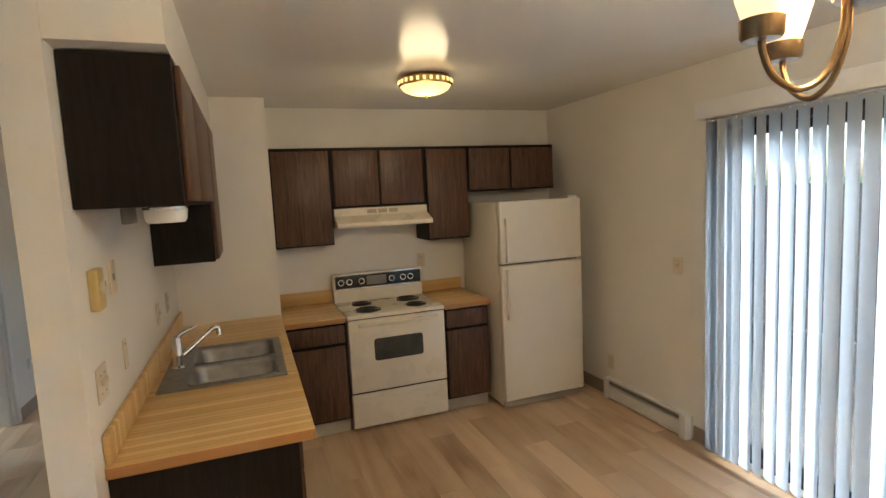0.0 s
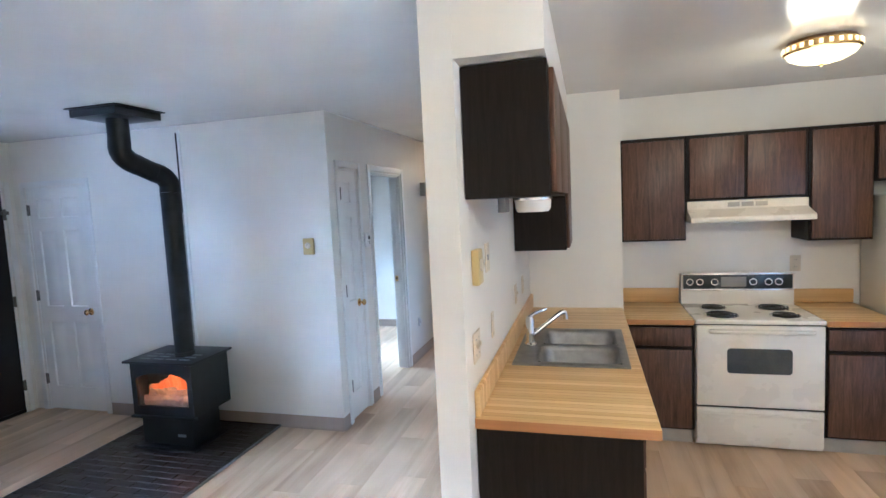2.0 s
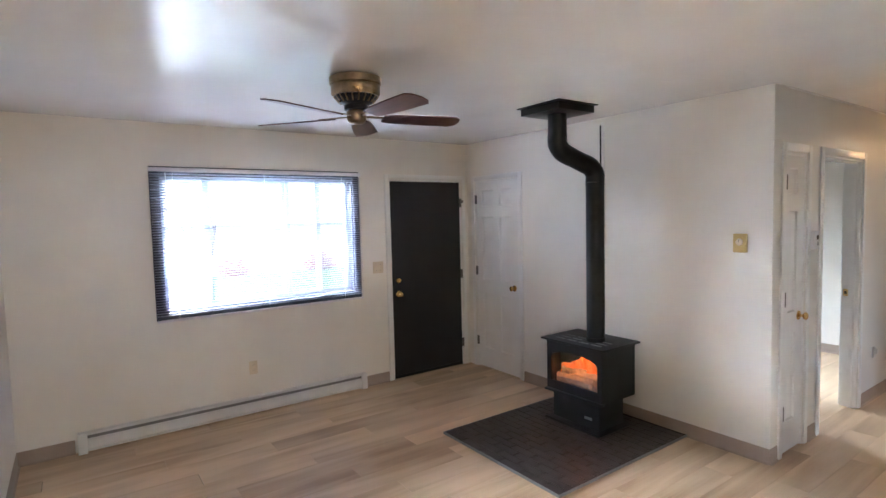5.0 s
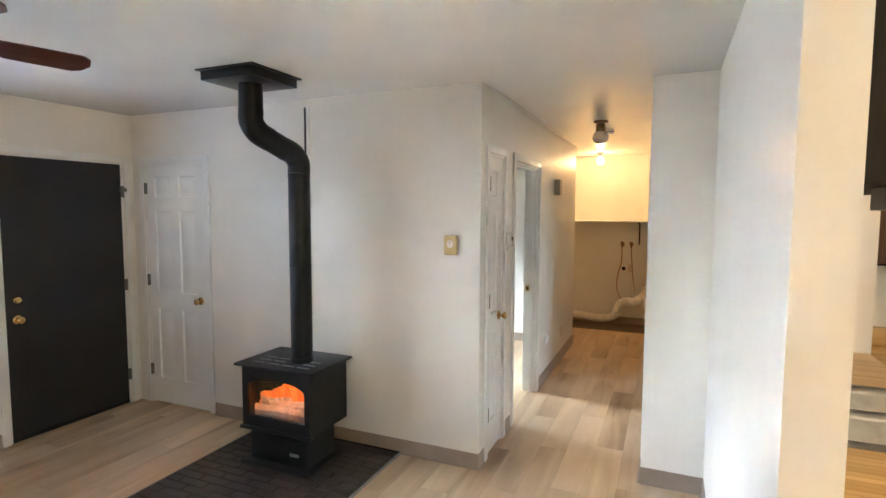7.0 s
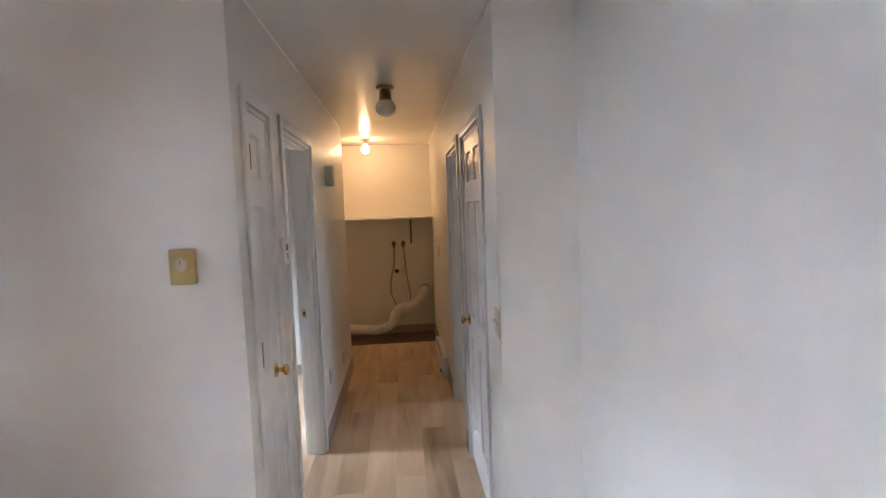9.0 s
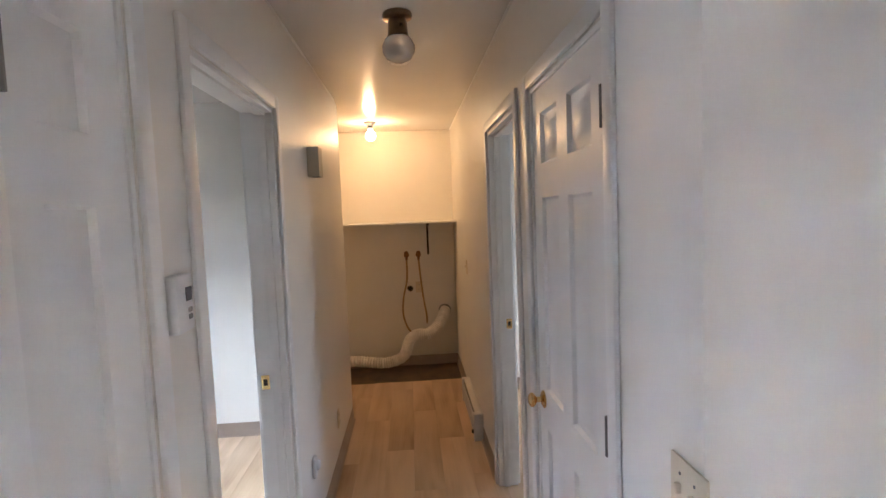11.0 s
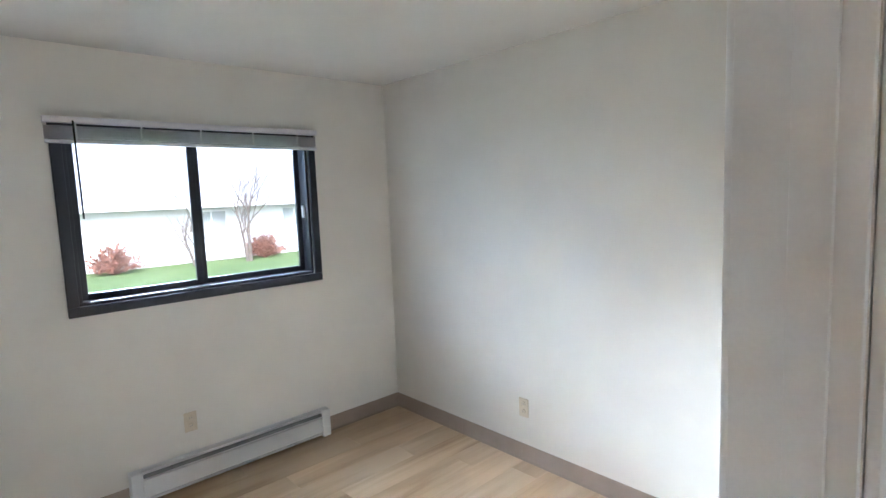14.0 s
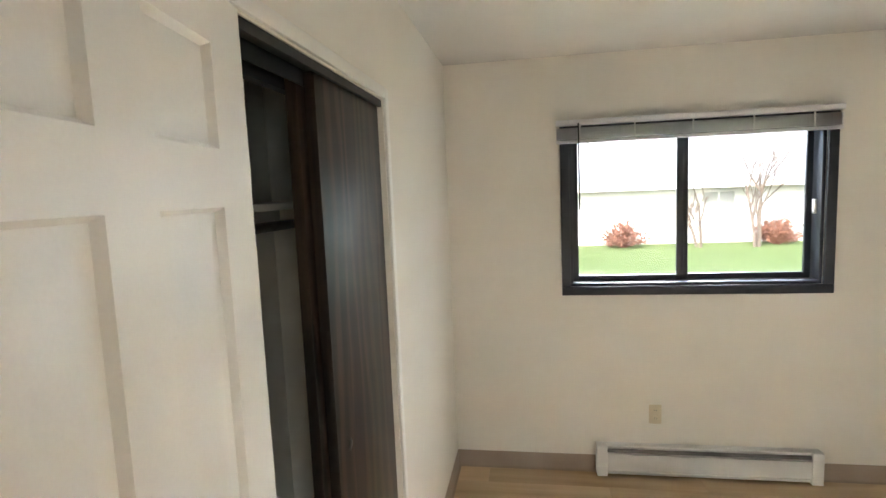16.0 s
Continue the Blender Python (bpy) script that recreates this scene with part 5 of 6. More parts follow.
chandelier()
VANE = material("vinyl_vane", (0.70, 0.72, 0.74), 0.45)
bsdf(VANE).inputs["Transmission Weight"].default_value = 0.0
vt = VANE.node_tree
vmix, vtr = vt.nodes.new("ShaderNodeMixShader"), vt.nodes.new("ShaderNodeBsdfTranslucent")
vtr.inputs["Color"].default_value = (0.70, 0.77, 0.84, 1)
vmix.inputs["Fac"].default_value = 0.52
link(VANE, bsdf(VANE).outputs[0], vmix.inputs[1])
link(VANE, vtr.outputs[0], vmix.inputs[2])
link(VANE, vmix.outputs[0], vt.nodes["Material Output"].inputs["Surface"])


def vertical_blind():
    x, z0, z1 = XE - 0.075, 0.045, 2.075
    v = thing("vertical_blind", (x, 2.45, z1), 0, "white vinyl vertical blind over the patio door, vanes turned open", "blind")
    part("headrail", boxes((-0.02, 0.02, -0.98, 0.975, 0.002, 0.04), bevel=0.003), WHITEPLASTIC, v)
    part("valance", boxes((-0.075, -0.068, -1.00, 1.005, 0.005, 0.105), bevel=0.002), WHITEPLASTIC, v)
    part("valance_return", boxes((-0.0675, 0.073, 0.998, 1.005, 0.005, 0.105), bevel=0.002), WHITEPLASTIC, v)
    bm = bmesh.new()
    rows = []
    for k in range(5):
        u = k / 4 - 0.5
        rows.append([bm.verts.new((u * 0.089, 0.005 * (1 - 4 * u * u), z)) for z in (0.0, z0 - z1)])
    for a, b in zip(rows, rows[1:]):
        bm.faces.new((a[0], a[1], b[1], b[0]))
    bmesh.ops.solidify(bm, geom=bm.faces[:], thickness=0.0008)
    me = mesh_of("vane", bm, VANE, 40)
    y, k = 0.955, 0
    while y > -0.97:
        o = new("vane", me)
        o.parent = v
        turn = 84 - min(k, 5) * 2.2 + 5 * math.sin(k * 2.1)
        o.matrix_basis = pose(0, y, -0.012, 0, 0, turn)
        part("vane_clip", boxes((-0.005, 0.005, y - 0.005, y + 0.005, -0.013, 0.001)), WHITEPLASTIC, v)
        y, k = y - (0.056 if k < 3 else 0.077), k + 1


vertical_blind()


def patio_door():
    d = tagged(new("door_patio"), "bronze aluminium sliding glass patio door", "door", kind="structure")
    d.matrix_basis = pose(XE + 0.05, SL[0], SL[2], 0, 0, 90)
    w, h = SL[1] - SL[0], SL[3] - SL[2]
    bm = bmesh.new()
    for r in ((0.0005, 0.04, -0.08, 0.04, 0.0005, h - 0.0005), (w - 0.04, w - 0.0005, -0.08, 0.04, 0.0005, h - 0.0005), (0.04, w - 0.04, -0.08, 0.04, h - 0.04, h - 0.0005), (0.04, w - 0.04, -0.08, 0.04, 0.0005, 0.03)):
        box(bm, *r, bevel=0.002)
    part("door_frame", bm, FRAME, d)
    for i, (a, b, y) in enumerate(((0.041, w / 2 + 0.03, -0.01), (w / 2 - 0.03, w - 0.041, -0.045))):
        bm = bmesh.new()
        f = 0.05
        for r in ((a, a + f, y - 0.015, y + 0.015, 0.031, h - 0.041), (b - f, b, y - 0.015, y + 0.015, 0.031, h - 0.041), (a + f, b - f, y - 0.015, y + 0.015, 0.031, 0.031 + f), (a + f, b - f, y - 0.015, y + 0.015, h - 0.041 - f, h - 0.041)):
            box(bm, *r, bevel=0.002)
        s = part("sash", bm, FRAME, d)
        pane(s, a + 0.04, b - 0.04, 0.07, h - 0.08, y)


patio_door()

# ---- hall and laundry end ----
def digital_thermostat():
    t = thing("thermostat", (HW, 5.192, 1.435), 90, "white digital thermostat beside the bedroom door", "thermostat")
    part("case", boxes((-0.040, 0.042, -0.030, -0.0005, -0.062, 0.062), bevel=0.006), WHITEPLASTIC, t)
    part("display", boxes((0.000, 0.030, -0.0315, -0.0298, 0.004, 0.034)), DARKGLASS, t, "small grey display")
    for z in (-0.016, -0.031):
        part("button", boxes((0.008, 0.026, -0.0325, -0.0298, z - 0.0055, z + 0.0055), bevel=0.001, seg=1), GREY, t)


digital_thermostat()
ch = thing("door_chime", (HW, 6.87, 1.890), 90, "beige plastic door chime box on the hall wall", "door chime")
CHIME = mottled("aged_beige_plastic", (0.44, 0.40, 0.30), (0.52, 0.48, 0.38), 0.45, 6.0, 160.0)
part("case", prism(bmesh.new(), [(-0.055, -0.076), (0.055, -0.076), (0.055, 0.076), (-0.055, 0.076)], -0.060, -0.0005), CHIME, ch)
part("grille", boxes((-0.035, 0.035, -0.0615, -0.0603, -0.070, -0.045)), CHIME, ch)
part("speaker_slot", boxes((-0.02, 0.02, -0.050, -0.02, -0.0780, -0.0763)), BLACK, ch, "dark slot underneath")

nl = thing("night_light", (HW, 6.52, 0.410), 90, "round white plug-in night light low on the wall", "night light")
part("base", boxes((-0.028, 0.028, -0.02, -0.0005, -0.05, 0.05), bevel=0.01, seg=3), WHITEPLASTIC, nl)
part("lens", turned((0.0, 0.020), (0.018, 0.016), (0.026, 0.004), (0.026, 0.0), (0.0, 0.0), m=pose(0, -0.0202, 0.01, 90, 0, 0)), WHITEPLASTIC, nl, "domed white lens")
wall_plate("outlet", (HW, 7.36, 0.315), 90, "outlet", "ivory outlet low on the hall wall")
wall_plate("light_switch", (HE, 4.868, 1.115), -90, "switch", "ivory double light switch at the hall corner", w=0.115)
wall_plate("light_switch", (HE, 8.30, 1.145), -90, "switch", "ivory light switch near the laundry")


def hall_globe():
    g = thing("ceiling_light", (-1.295, 6.31, CH), 0, "unlit hall ceiling light, dark bronze holder and glass globe", "ceiling light", "hall ceiling lights")
    part("canopy", turned((0.0, -0.001), (0.060, -0.001), (0.063, -0.010), (0.060, -0.022), (0.040, -0.026), (0.0, -0.026)), ANTIQUE, g)
    part("holder", turned((0.034, -0.0262), (0.040, -0.040), (0.042, -0.085), (0.046, -0.096), (0.0, -0.096)), ANTIQUE, g)
    FROST = material("frosted_globe", (0.86, 0.86, 0.84), 0.18)
    bsdf(FROST).inputs["Transmission Weight"].default_value = 0.45
    part("globe", turned((0.040, -0.0965), (0.056, -0.108), (0.068, -0.135), (0.067, -0.160), (0.052, -0.186), (0.024, -0.200), (0.0, -0.203), seg=32), FROST, g, "frosted glass globe", smooth=80)


hall_globe()
sd = thing("smoke_detector", (-1.30, 6.90, CH), 0, "round white smoke detector on the hall ceiling", "smoke detector")
part("base", turned((0.0, -0.001), (0.062, -0.001), (0.062, -0.010), (0.0, -0.010)), WHITEPLASTIC, sd)
part("cover", turned((0.060, -0.0102), (0.058, -0.030), (0.046, -0.042), (0.0, -0.044)), WHITEPLASTIC, sd)
part("vent_ring", turned((0.0585, -0.016), (0.0605, -0.018), (0.0595, -0.026), (0.0580, -0.026)), GREY, sd)
lb = thing("ceiling_light", (-1.603, 8.93, CH), 0, "bare lit bulb in a keyless ceiling socket", "ceiling light", "hall ceiling lights")
part("socket", turned((0.0, -0.001), (0.056, -0.001), (0.058, -0.010), (0.040, -0.022), (0.026, -0.036), (0.024, -0.060), (0.0, -0.060)), GREY, lb)
part("bulb", turned((0.018, -0.0605), (0.022, -0.075), (0.040, -0.098), (0.047, -0.122), (0.041, -0.147), (0.022, -0.164), (0.0, -0.168), seg=28), BULBGLASS, lb, "glowing warm bulb", smooth=80).visible_shadow = False

hsh = thing("laundry_shelf", (-1.79, END, 1.495), 0, "white painted wooden shelf across the laundry nook", "shelf")
part("board", boxes((NW + 1.79 + 0.001, HE + 1.79 - 0.001, -0.400, -0.001, 0.0, 0.019), bevel=0.002), TRIM, hsh)
bm = prism(bmesh.new(), [(-0.001, -0.004), (-0.30, -0.004), (-0.30, -0.016), (-0.030, -0.040), (-0.018, -0.33), (-0.001, -0.33)], -0.010, 0.010)
bm.transform(Matrix(((0, 1, 0, 0.685), (1, 0, 0, 0), (0, 0, 1, 0), (0, 0, 0, 1))))
bmesh.ops.recalc_face_normals(bm, faces=bm.faces)
part("bracket", bm, BLACK, hsh, "black metal shelf bracket")

RUST = mottled("old_valve_brass", (0.16, 0.075, 0.04), (0.30, 0.16, 0.08), 0.45, 30.0, 200.0, metal=0.6)
HOSE = mottled("tan_hose", (0.30, 0.19, 0.09), (0.42, 0.28, 0.14), 0.6, 40.0, 260.0)
for k, x in enumerate((-1.332, -1.209)):
    v = thing("washer_valve", (x, END, 1.165), 0, "tarnished brass washer valve with a tan hose", "valve", "washer valves")
    part("flange", turned((0.0, 0.008), (0.026, 0.007), (0.028, 0.0), (0.0, 0.0), m=pose(0, -0.0005, 0.0, 90, 0, 0)), RUST, v)
    part("valve_body", bar([(0, -0.008, 0.0), (0, -0.055, 0.0), (0, -0.062, -0.012), (0, -0.062, -0.045)], 0.013, 12), RUST, v)
    part("handle", turned((0.0, 0.008), (0.018, 0.010), (0.024, 0.004), (0.022, 0.0), (0.0, 0.0), seg=10, m=pose(0, -0.062, 0.022, 70, 0, 0)), RUST, v)
    if k == 0:
        pts = [(0, -0.062, -0.046), (-0.005, -0.062, -0.25), (-0.05, -0.065, -0.45), (-0.055, -0.09, -0.62), (0.00, -0.14, -0.76), (0.10, -0.18, -0.81), (0.20, -0.16, -0.79)]
    else:
        pts = [(0, -0.062, -0.046), (0.015, -0.064, -0.25), (0.035, -0.07, -0.45), (0.060, -0.09, -0.62), (0.060, -0.13, -0.70)]
    part("hose", bar(arc(pts, 7), 0.0095, 10), HOSE, v, "tan rubber hose")
dp = thing("drain_standpipe", (-1.305, END, 0.815), 0, "open drain pipe in the laundry wall", "drain pipe")
part("ring", turned((0.030, 0.0), (0.034, 0.012), (0.026, 0.014), (0.022, 0.004), (0.022, 0.0), m=pose(0, -0.0005, 0, 90, 0, 0)), CHROME, dp)
part("hole", turned((0.0, 0.003), (0.022, 0.003), (0.022, 0.0), (0.0, 0.0), m=pose(0, -0.0006, 0, 90, 0, 0)), BLACK, dp, "dark pipe opening")
wall_plate("outlet", (-1.215, END, 0.825), 0, "outlet", "ivory outlet behind the laundry hoses")

FOIL = mottled("foil_duct", (0.66, 0.62, 0.55), (0.86, 0.83, 0.77), 0.34, 20.0, 90.0, 0.002, 0.4, metal=0.15)


def dryer_duct():
    d = thing("dryer_duct", (-0.955, END, 0.035), 0, "crinkled silver dryer duct running from the wall vent to the floor", "duct")
    path = arc([(0.0, -0.02, 0.535), (-0.02, -0.10, 0.50), (-0.09, -0.16, 0.40), (-0.19, -0.19, 0.335), (-0.31, -0.19, 0.330), (-0.39, -0.19, 0.26), (-0.43, -0.20, 0.14), (-0.52, -0.22, 0.085), (-0.66, -0.23, 0.068), (-0.85, -0.21, 0.085), (-1.05, -0.20, 0.095), (-1.30, -0.20, 0.065)], 14)
    part("hose", bar(path, 0.05, 14, [0.054 + 0.0042 * (-1) ** i + 0.002 * math.sin(i * 0.9) for i in range(len(path))]), FOIL, d, smooth=20)
    part("collar", turned((0.050, 0.0), (0.066, 0.0), (0.064, 0.03), (0.058, 0.034), (0.050, 0.03), (0.050, 0.0), m=pose(0, -0.0008, 0.535, 90, 0, 0)), GREY, d, "dark metal wall collar")
    part("clamp", turned((0.056, 0.0), (0.0605, 0.003), (0.0605, 0.012), (0.056, 0.015), m=pose(0, -0.045, 0.527, 84, 0, 0)), CHROME, d)


dryer_duct()
OLDVINYL = mottled("worn_dark_vinyl", (0.022, 0.014, 0.009), (0.13, 0.085, 0.05), 0.5, 7.0, 60.0, 0.0006, 0.4)
solid("laundry_floor", boxes((NW, HE, 8.97, END, -0.0058, -0.0015)), OLDVINYL, "worn dark old vinyl at the laundry end")
hh = baseboard_heater((HE, 8.00, 0.0), -90, 0.84, "short white baseboard heater in the hall", h=0.19)
part("control_knob", turned((0.0, 0.014), (0.012, 0.014), (0.015, 0.0), (0.0, 0.0), seg=16, m=pose(0.387, -0.0685, 0.06, 90, 0, 0)), BLACK, hh, "black heater knob")
solid("trim_ceiling_seam", boxes((HW + 0.001, HW + 0.010, YN + 0.2, BN, CH - 0.006, CH - 0.0006), (HE - 0.010, HE - 0.001, JY + 0.2, END, CH - 0.006, CH - 0.0006)), TRIM, "thin white caulk along the hall ceiling")

# ---- bedroom ----
baseboard_heater((BW, 6.696, 0.0), 90, 1.216, "white baseboard heater under the bedroom window", h=0.185)
wall_plate("outlet", (BW, 6.427, 0.365), 90, "outlet", "ivory outlet under the bedroom window")
wall_plate("outlet", (-3.66, BN, 0.330), 0, "outlet", "ivory outlet low on the bedroom wall")

# ---- outdoors ----
GZ = -0.32
grass = mottled("lawn", (0.070, 0.105, 0.032), (0.105, 0.145, 0.058), 0.9, 0.6, 25.0, 0.03, 0.6, spec=0.1)
solid("ground", boxes((-400, 400, -400, 400, GZ - 0.5, GZ)), grass, "green lawn that runs to the horizon")
dirt = mottled("leaf_strewn_dirt", (0.10, 0.075, 0.055), (0.24, 0.19, 0.15), 0.95, 5.0, 60.0, 0.02, 0.8)
solid("ground_yard", boxes((XE + 0.145, 9.0, -6, 12, GZ - 0.2, -0.12)), dirt, "bare leaf-strewn yard outside the patio door")
solid("foundation", boxes((XW - 0.13, XE + 0.13, YS - 0.11, END + 0.10, GZ - 0.1, -0.151)), TOEKICK, "grey concrete foundation")

PALEGLASS = mottled("curtained_glass", (0.20, 0.21, 0.22), (0.30, 0.31, 0.32), 0.15, 3.0, 60.0)
SIDING = mottled("white_siding", (0.48, 0.48, 0.49), (0.56, 0.56, 0.56), 0.6, 1.0, 40.0)
SHINGLE = mottled("pale_grey_shingle", (0.25, 0.26, 0.28), (0.33, 0.34, 0.36), 0.85, 2.0, 30.0)


def far_house():
    x, y0, y1, eave, ridge = -20.3, -14.0, 16.5, 1.62, 3.9
    h = thing("house", (x, 0, GZ), 0, "long white single-storey house across the lawn", "house")
    e, r = eave - GZ, ridge - GZ
    part("wall", boxes((-8.0, 0.0, y0, y1, 0.0, e)), SIDING, h)
    bm = bmesh.new()
    for s in range(14):
        z = 0.16 * s
        if z + 0.15 < e:
            box(bm, 0.001, 0.012, y0, y1, z + 0.01, z + 0.15)
    part("siding_boards", bm, SIDING, h)
    bm = prism(bmesh.new(), [(0.55, e - 0.05), (0.55, e + 0.10), (-4.0, r), (-8.5, e + 0.10), (-8.5, e - 0.05)], y0 - 0.4, y1 + 0.4)
    rf = part("roof", bm, SHINGLE, h)
    part("fascia", boxes((0.552, 0.60, y0 - 0.4, y1 + 0.4, e - 0.12, e + 0.10)), SIDING, h)
    part("vent_pipe", turned((0.0, 0.0), (0.09, 0.0), (0.09, 0.75), (0.16, 0.78), (0.16, 0.92), (0.0, 0.95), seg=14, m=Matrix.Translation((-2.2, 14.2, r - 1.3))), SHINGLE, rf)
    part("vent_pipe", turned((0.0, 0.0), (0.05, 0.0), (0.05, 0.6), (0.0, 0.6), seg=10, m=Matrix.Translation((-2.6, 8.0, r - 1.0))), GREY, rf)
    for yc, w in ((11.85, 0.95), (5.3, 1.3), (-1.5, 1.3), (14.9, 0.9)):
        wn_ = part("window", boxes((0.0125, 0.035, yc - w / 2 - 0.05, yc + w / 2 + 0.05, 0.72, 1.72), bevel=0.004), SIDING, h)
        for a in (yc - w / 2, yc + 0.03):
            part("pane", boxes((0.0352, 0.040, a, a + w / 2 - 0.03, 0.77, 1.67)), PALEGLASS, wn_)


far_house()
BARK = mottled("grey_bark", (0.055, 0.042, 0.034), (0.12, 0.095, 0.08), 0.9, 12.0, 60.0, 0.01, 0.6)
TWIG = mottled("russet_twigs", (0.10, 0.040, 0.026), (0.20, 0.085, 0.055), 0.9, 20.0, 90.0)


def bare_tree(at, height, seed, label, stems=2, spread=0.5):
    rnd = random.Random(seed)
    t = thing("tree", at, 0, label, "tree", "bare young trees")

    def grow(bm, p, d, length, r, level):
        n = 5
        pts, q = [p.copy()], p.copy()
        for i in range(n):
            d = (d + Vector((rnd.uniform(-0.14, 0.14), rnd.uniform(-0.14, 0.14), rnd.uniform(-0.02, 0.12)))).normalized()
            q = q + d * length / n
            pts.append(q.copy())
        tube(bm, pts, r, 6 if level else 8, [r * (1 - 0.55 * i / n) for i in range(n + 1)])
        out = []
        if level < 3:
            for i in range(2 if level == 2 else 4):
                k = rnd.randint(2, n)
                a = rnd.uniform(0, 2 * math.pi)
                nd = (d + Vector((math.cos(a), math.sin(a), 0.25)) * rnd.uniform(0.4, 0.9)).normalized()
                out.append((pts[k], nd, length * rnd.uniform(0.45, 0.65), r * 0.5, level + 1))
        return out

    crown, todo = bmesh.new(), []
    for s in range(stems):
        a = 2 * math.pi * s / stems + rnd.random()
        bm = bmesh.new()
        todo += grow(bm, Vector((0.08 * math.cos(a), 0.08 * math.sin(a), -0.03)), Vector((spread * math.cos(a) * 0.35, spread * math.sin(a) * 0.35, 1)).normalized(), height * 0.6, 0.055, 0)
        part("trunk", bm, BARK, t)
    while todo:
        todo += grow(crown, *todo.pop())
    part("branches", crown, BARK, t)


bare_tree((-18.9, 12.5, GZ), 3.4, 4, "bare multi-stemmed young tree before the white house", 3)
bare_tree((-19.1, 10.9, GZ), 2.2, 9, "thin bare sapling before the white house", 2)
bare_tree((-18.6, 4.4, GZ), 3.4, 15, "bare leafless tree before the white house", 2, 0.8)


def dry_shrub(at, w, seed):
    rnd = random.Random(seed)
    s = thing("shrub", at, 0, "rounded russet bare shrub against the white house", "shrub", "russet shrubs")
    stems, tips = bmesh.new(), bmesh.new()
    for i in range(150):
        a, e = rnd.uniform(0, 2 * math.pi), rnd.uniform(0.05, 1.0)
        l = w * rnd.uniform(0.75, 1.05)
        d = Vector((math.cos(a) * math.cos(e * 1.5), math.sin(a) * math.cos(e * 1.5), 0.15 + math.sin(e * 1.5) * 0.85))
        tube(stems, [Vector((0, 0, -0.02)), d * l * 0.5 + Vector((0, 0, 0.03)), d * l], 0.012, 4, [0.012, 0.008, 0.004], cap=False)
        for k in range(5):
            q = d * l * rnd.uniform(0.5, 1.02) + Vector((rnd.uniform(-0.06, 0.06), rnd.uniform(-0.06, 0.06), rnd.uniform(-0.04, 0.04)))
            u, v = Vector((rnd.uniform(-1, 1), rnd.uniform(-1, 1), rnd.uniform(-1, 1))).normalized() * 0.06, Vector((rnd.uniform(-1, 1), rnd.uniform(-1, 1), rnd.uniform(-1, 1))).normalized() * 0.04
            tips.faces.new([tips.verts.new(q + c) for c in (u, v, -u, -v)])
    part("stems", stems, TWIG, s)
    part("dry_foliage", tips, TWIG, s, smooth=None)


dry_shrub((-19.5, 8.75, GZ), 0.85, 2)
dry_shrub((-19.5, 13.3, GZ), 0.85, 7)
dry_shrub((-19.5, 5.6, GZ), 0.8, 11)
dry_shrub((-19.5, 1.8, GZ), 0.9, 12)

FENCE = wood("weathered_fence", (0.11, 0.085, 0.065), (0.20, 0.16, 0.13), (0.28, 0.235, 0.20), 0.85, "z", 8.0, 2.0, 6.0, 0.002)


def yard_fence():
    f = thing("fence", (6.2, 3.0, -0.12), 0, "weathered grey-brown board fence round the yard", "fence")
    me = mesh_of("board", boxes((-0.010, 0.010, -0.068, 0.068, 0.03, 1.75), bevel=0.003, seg=1), FENCE)
    y = -6.0
    while y < 6.0:
        o = new("board", me)
        o.parent = f
        o.matrix_basis = pose(random.uniform(-0.004, 0.004), y, random.uniform(-0.01, 0.01), 0, 0, random.uniform(-1.0, 1.0))
        y += 0.142
    for z in (0.30, 1.45):
        part("rail", boxes((-0.055, -0.017, -6.0, 6.0, z, z + 0.09), bevel=0.003), FENCE, f)
    pm = mesh_of("post", boxes((-0.145, -0.057, -0.045, 0.045, 0.0, 1.80), bevel=0.004), FENCE)
    for k in range(6):
        o = new("post", pm)
        o.parent = f
        o.matrix_basis = pose(0, -5.9 + 2.36 * k, 0, 0, 0, 0)


yard_fence()

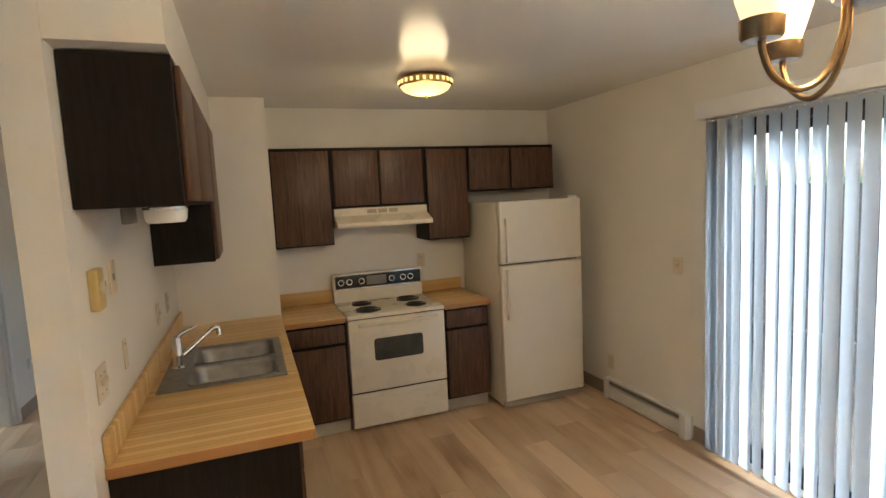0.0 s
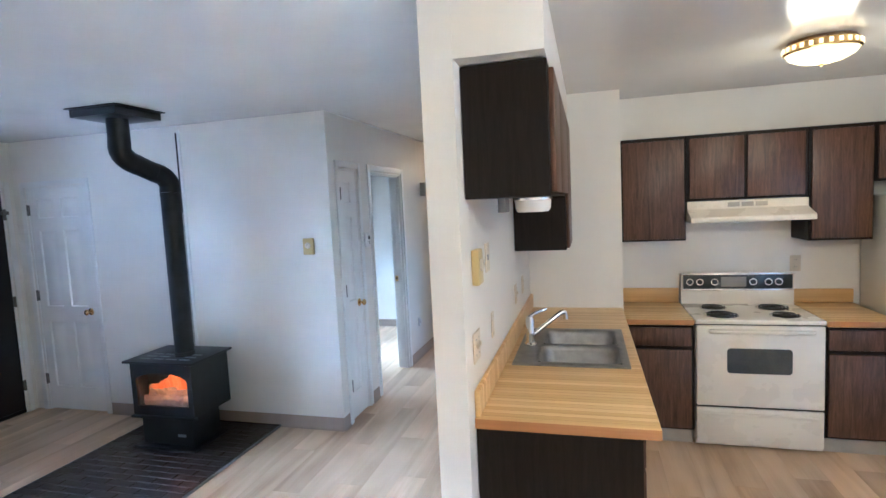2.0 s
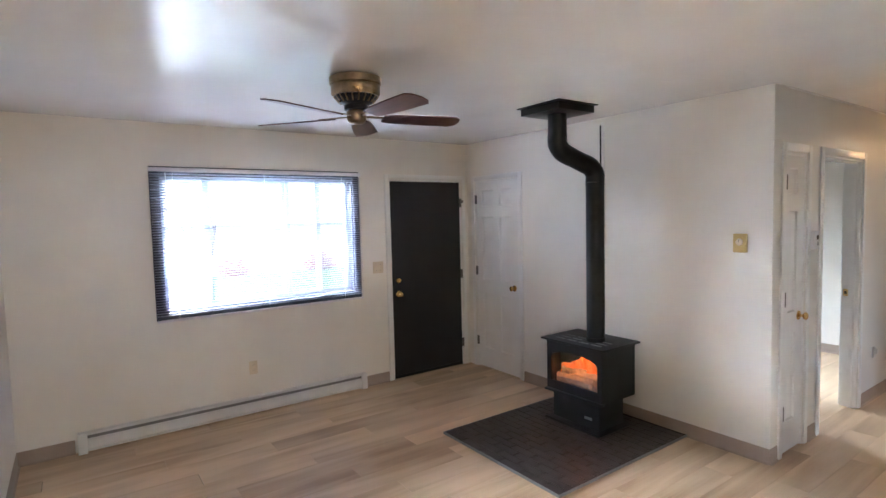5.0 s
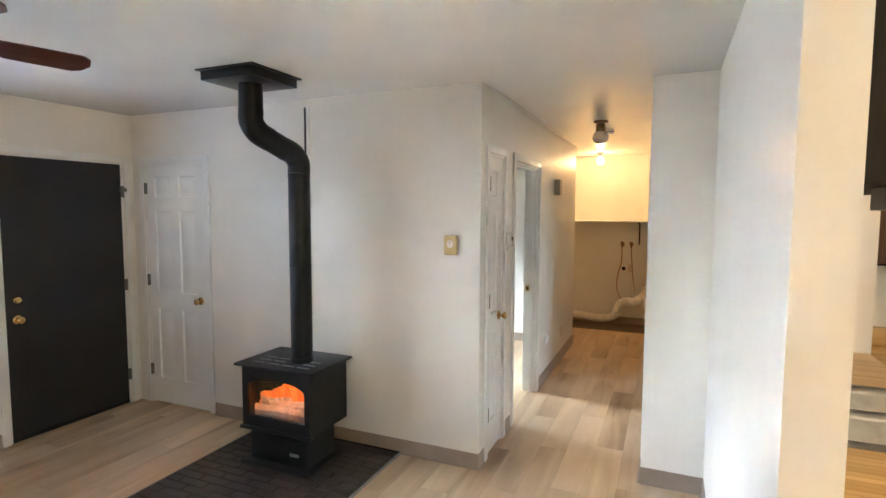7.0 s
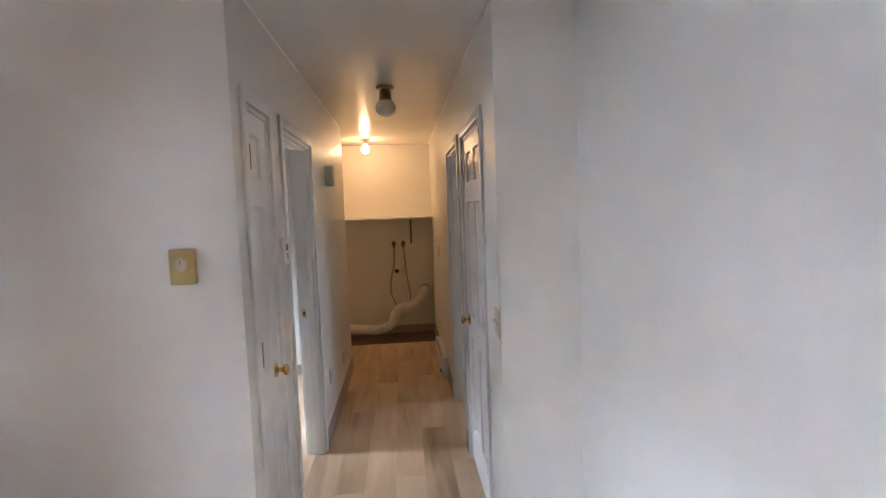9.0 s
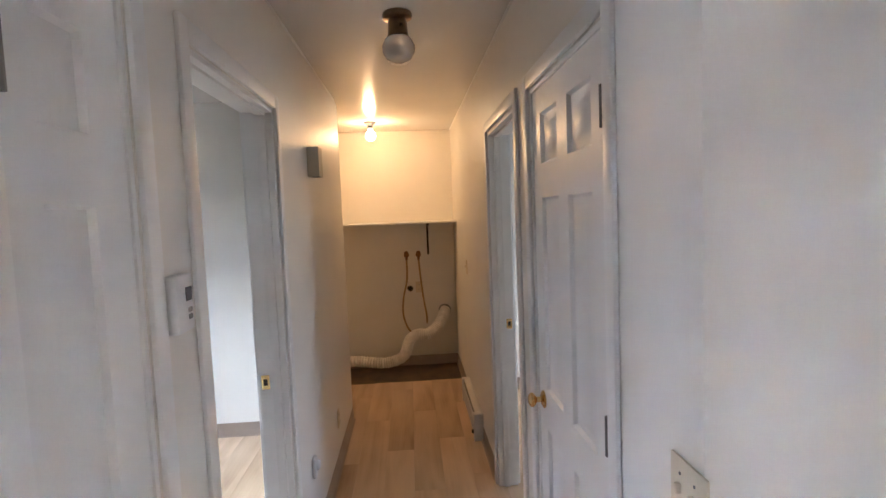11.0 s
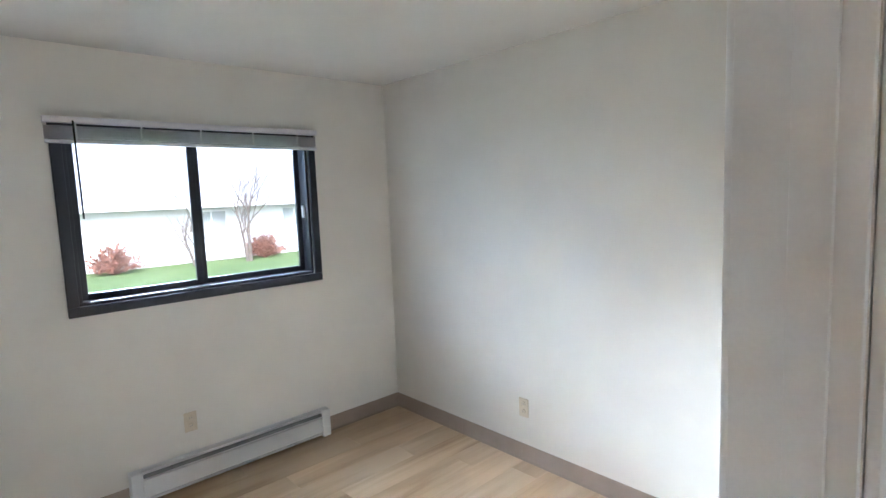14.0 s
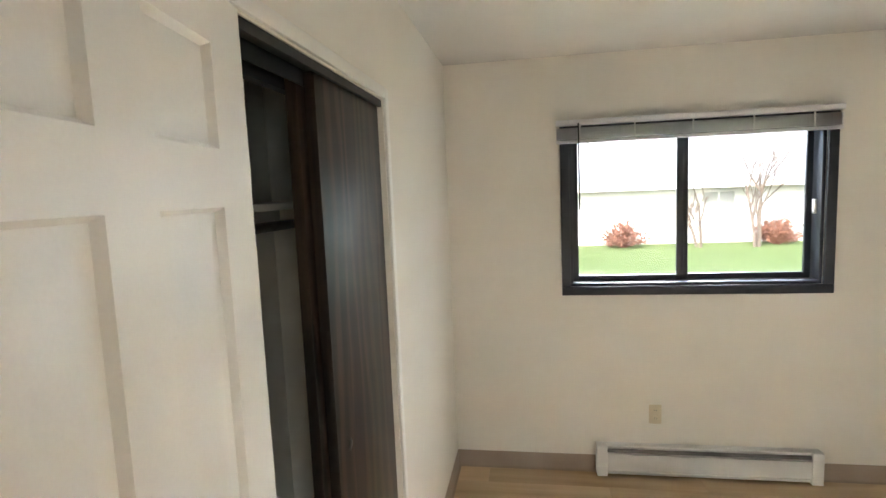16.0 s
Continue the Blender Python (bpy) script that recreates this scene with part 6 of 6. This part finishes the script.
# ---- floor planks ----
def plank_material():
    m = material("oak_vinyl_plank", (0.45, 0.32, 0.2), 0.36)
    v = coords(m, (5.5, 0.60, 1.0), random_shift=40.0)
    bands = noise_of(m, v, 1.1, 2.0, 0.45, 0.9)
    fine = noise_of(m, coords(m, (60.0, 2.0, 1.0), random_shift=17.0), 2.0, 3.0, 0.6)
    slow = noise_of(m, coords(m, (1.6, 0.9, 1.0), random_shift=23.0), 1.6, 2.0, 0.5)
    both = mix_fac(m, mix_fac(m, bands, slow, 0.42), fine, 0.12)
    col = ramp(m, both, [(0.30, (0.30, 0.185, 0.095)), (0.44, (0.53, 0.365, 0.215)), (0.60, (0.68, 0.505, 0.330))])
    oi = node(m, "ShaderNodeObjectInfo")
    hsv = node(m, "ShaderNodeHueSaturation")
    rng = node(m, "ShaderNodeMapRange", **{"To Min": 0.86, "To Max": 1.08})
    link(m, oi.outputs["Random"], rng.inputs["Value"])
    link(m, rng.outputs["Result"], hsv.inputs["Value"])
    link(m, col, hsv.inputs["Color"])
    link(m, hsv.outputs["Color"], bsdf(m).inputs["Base Color"])
    rr = node(m, "ShaderNodeMapRange", **{"To Min": 0.30, "To Max": 0.46})
    link(m, bands, rr.inputs["Value"])
    link(m, rr.outputs["Result"], bsdf(m).inputs["Roughness"])
    link(m, bump(m, fine, 0.25, 0.0005), bsdf(m).inputs["Normal"])
    return m


def lay_planks():
    mat, W, L, G = plank_material(), 0.180, 1.22, 0.0007
    meshes = {}

    def plank_mesh(length, width):
        key = (round(length, 2), round(width, 3))
        if key not in meshes:
            meshes[key] = mesh_of("plank", boxes((-width / 2 + G / 2, width / 2 - G / 2, -key[0] / 2 + G / 2, key[0] / 2 - G / 2, -0.0055, 0.0), bevel=0.0004, seg=1), mat)
        return meshes[key]

    x, i = XW, 0
    while x < XE - 0.01:
        b = min(x + W, XE)
        c = (x + b) / 2
        y0, y1 = YS, (BN if c < NW else 8.97 if c < HE else 8.6 if c < 1.8 else KB)
        y = y0 - (i * 0.437 % 1.0) * L
        while y < y1 - 0.02:
            a, e = max(y, y0), min(y + L, y1)
            if e - a > 0.03:
                length = round(e - a, 2)
                o = new("plank", plank_mesh(length, b - x))
                o.parent = floor
                o.location = (c, a + length / 2, 0.0)
            y += L
        x, i = b, i + 1


lay_planks()
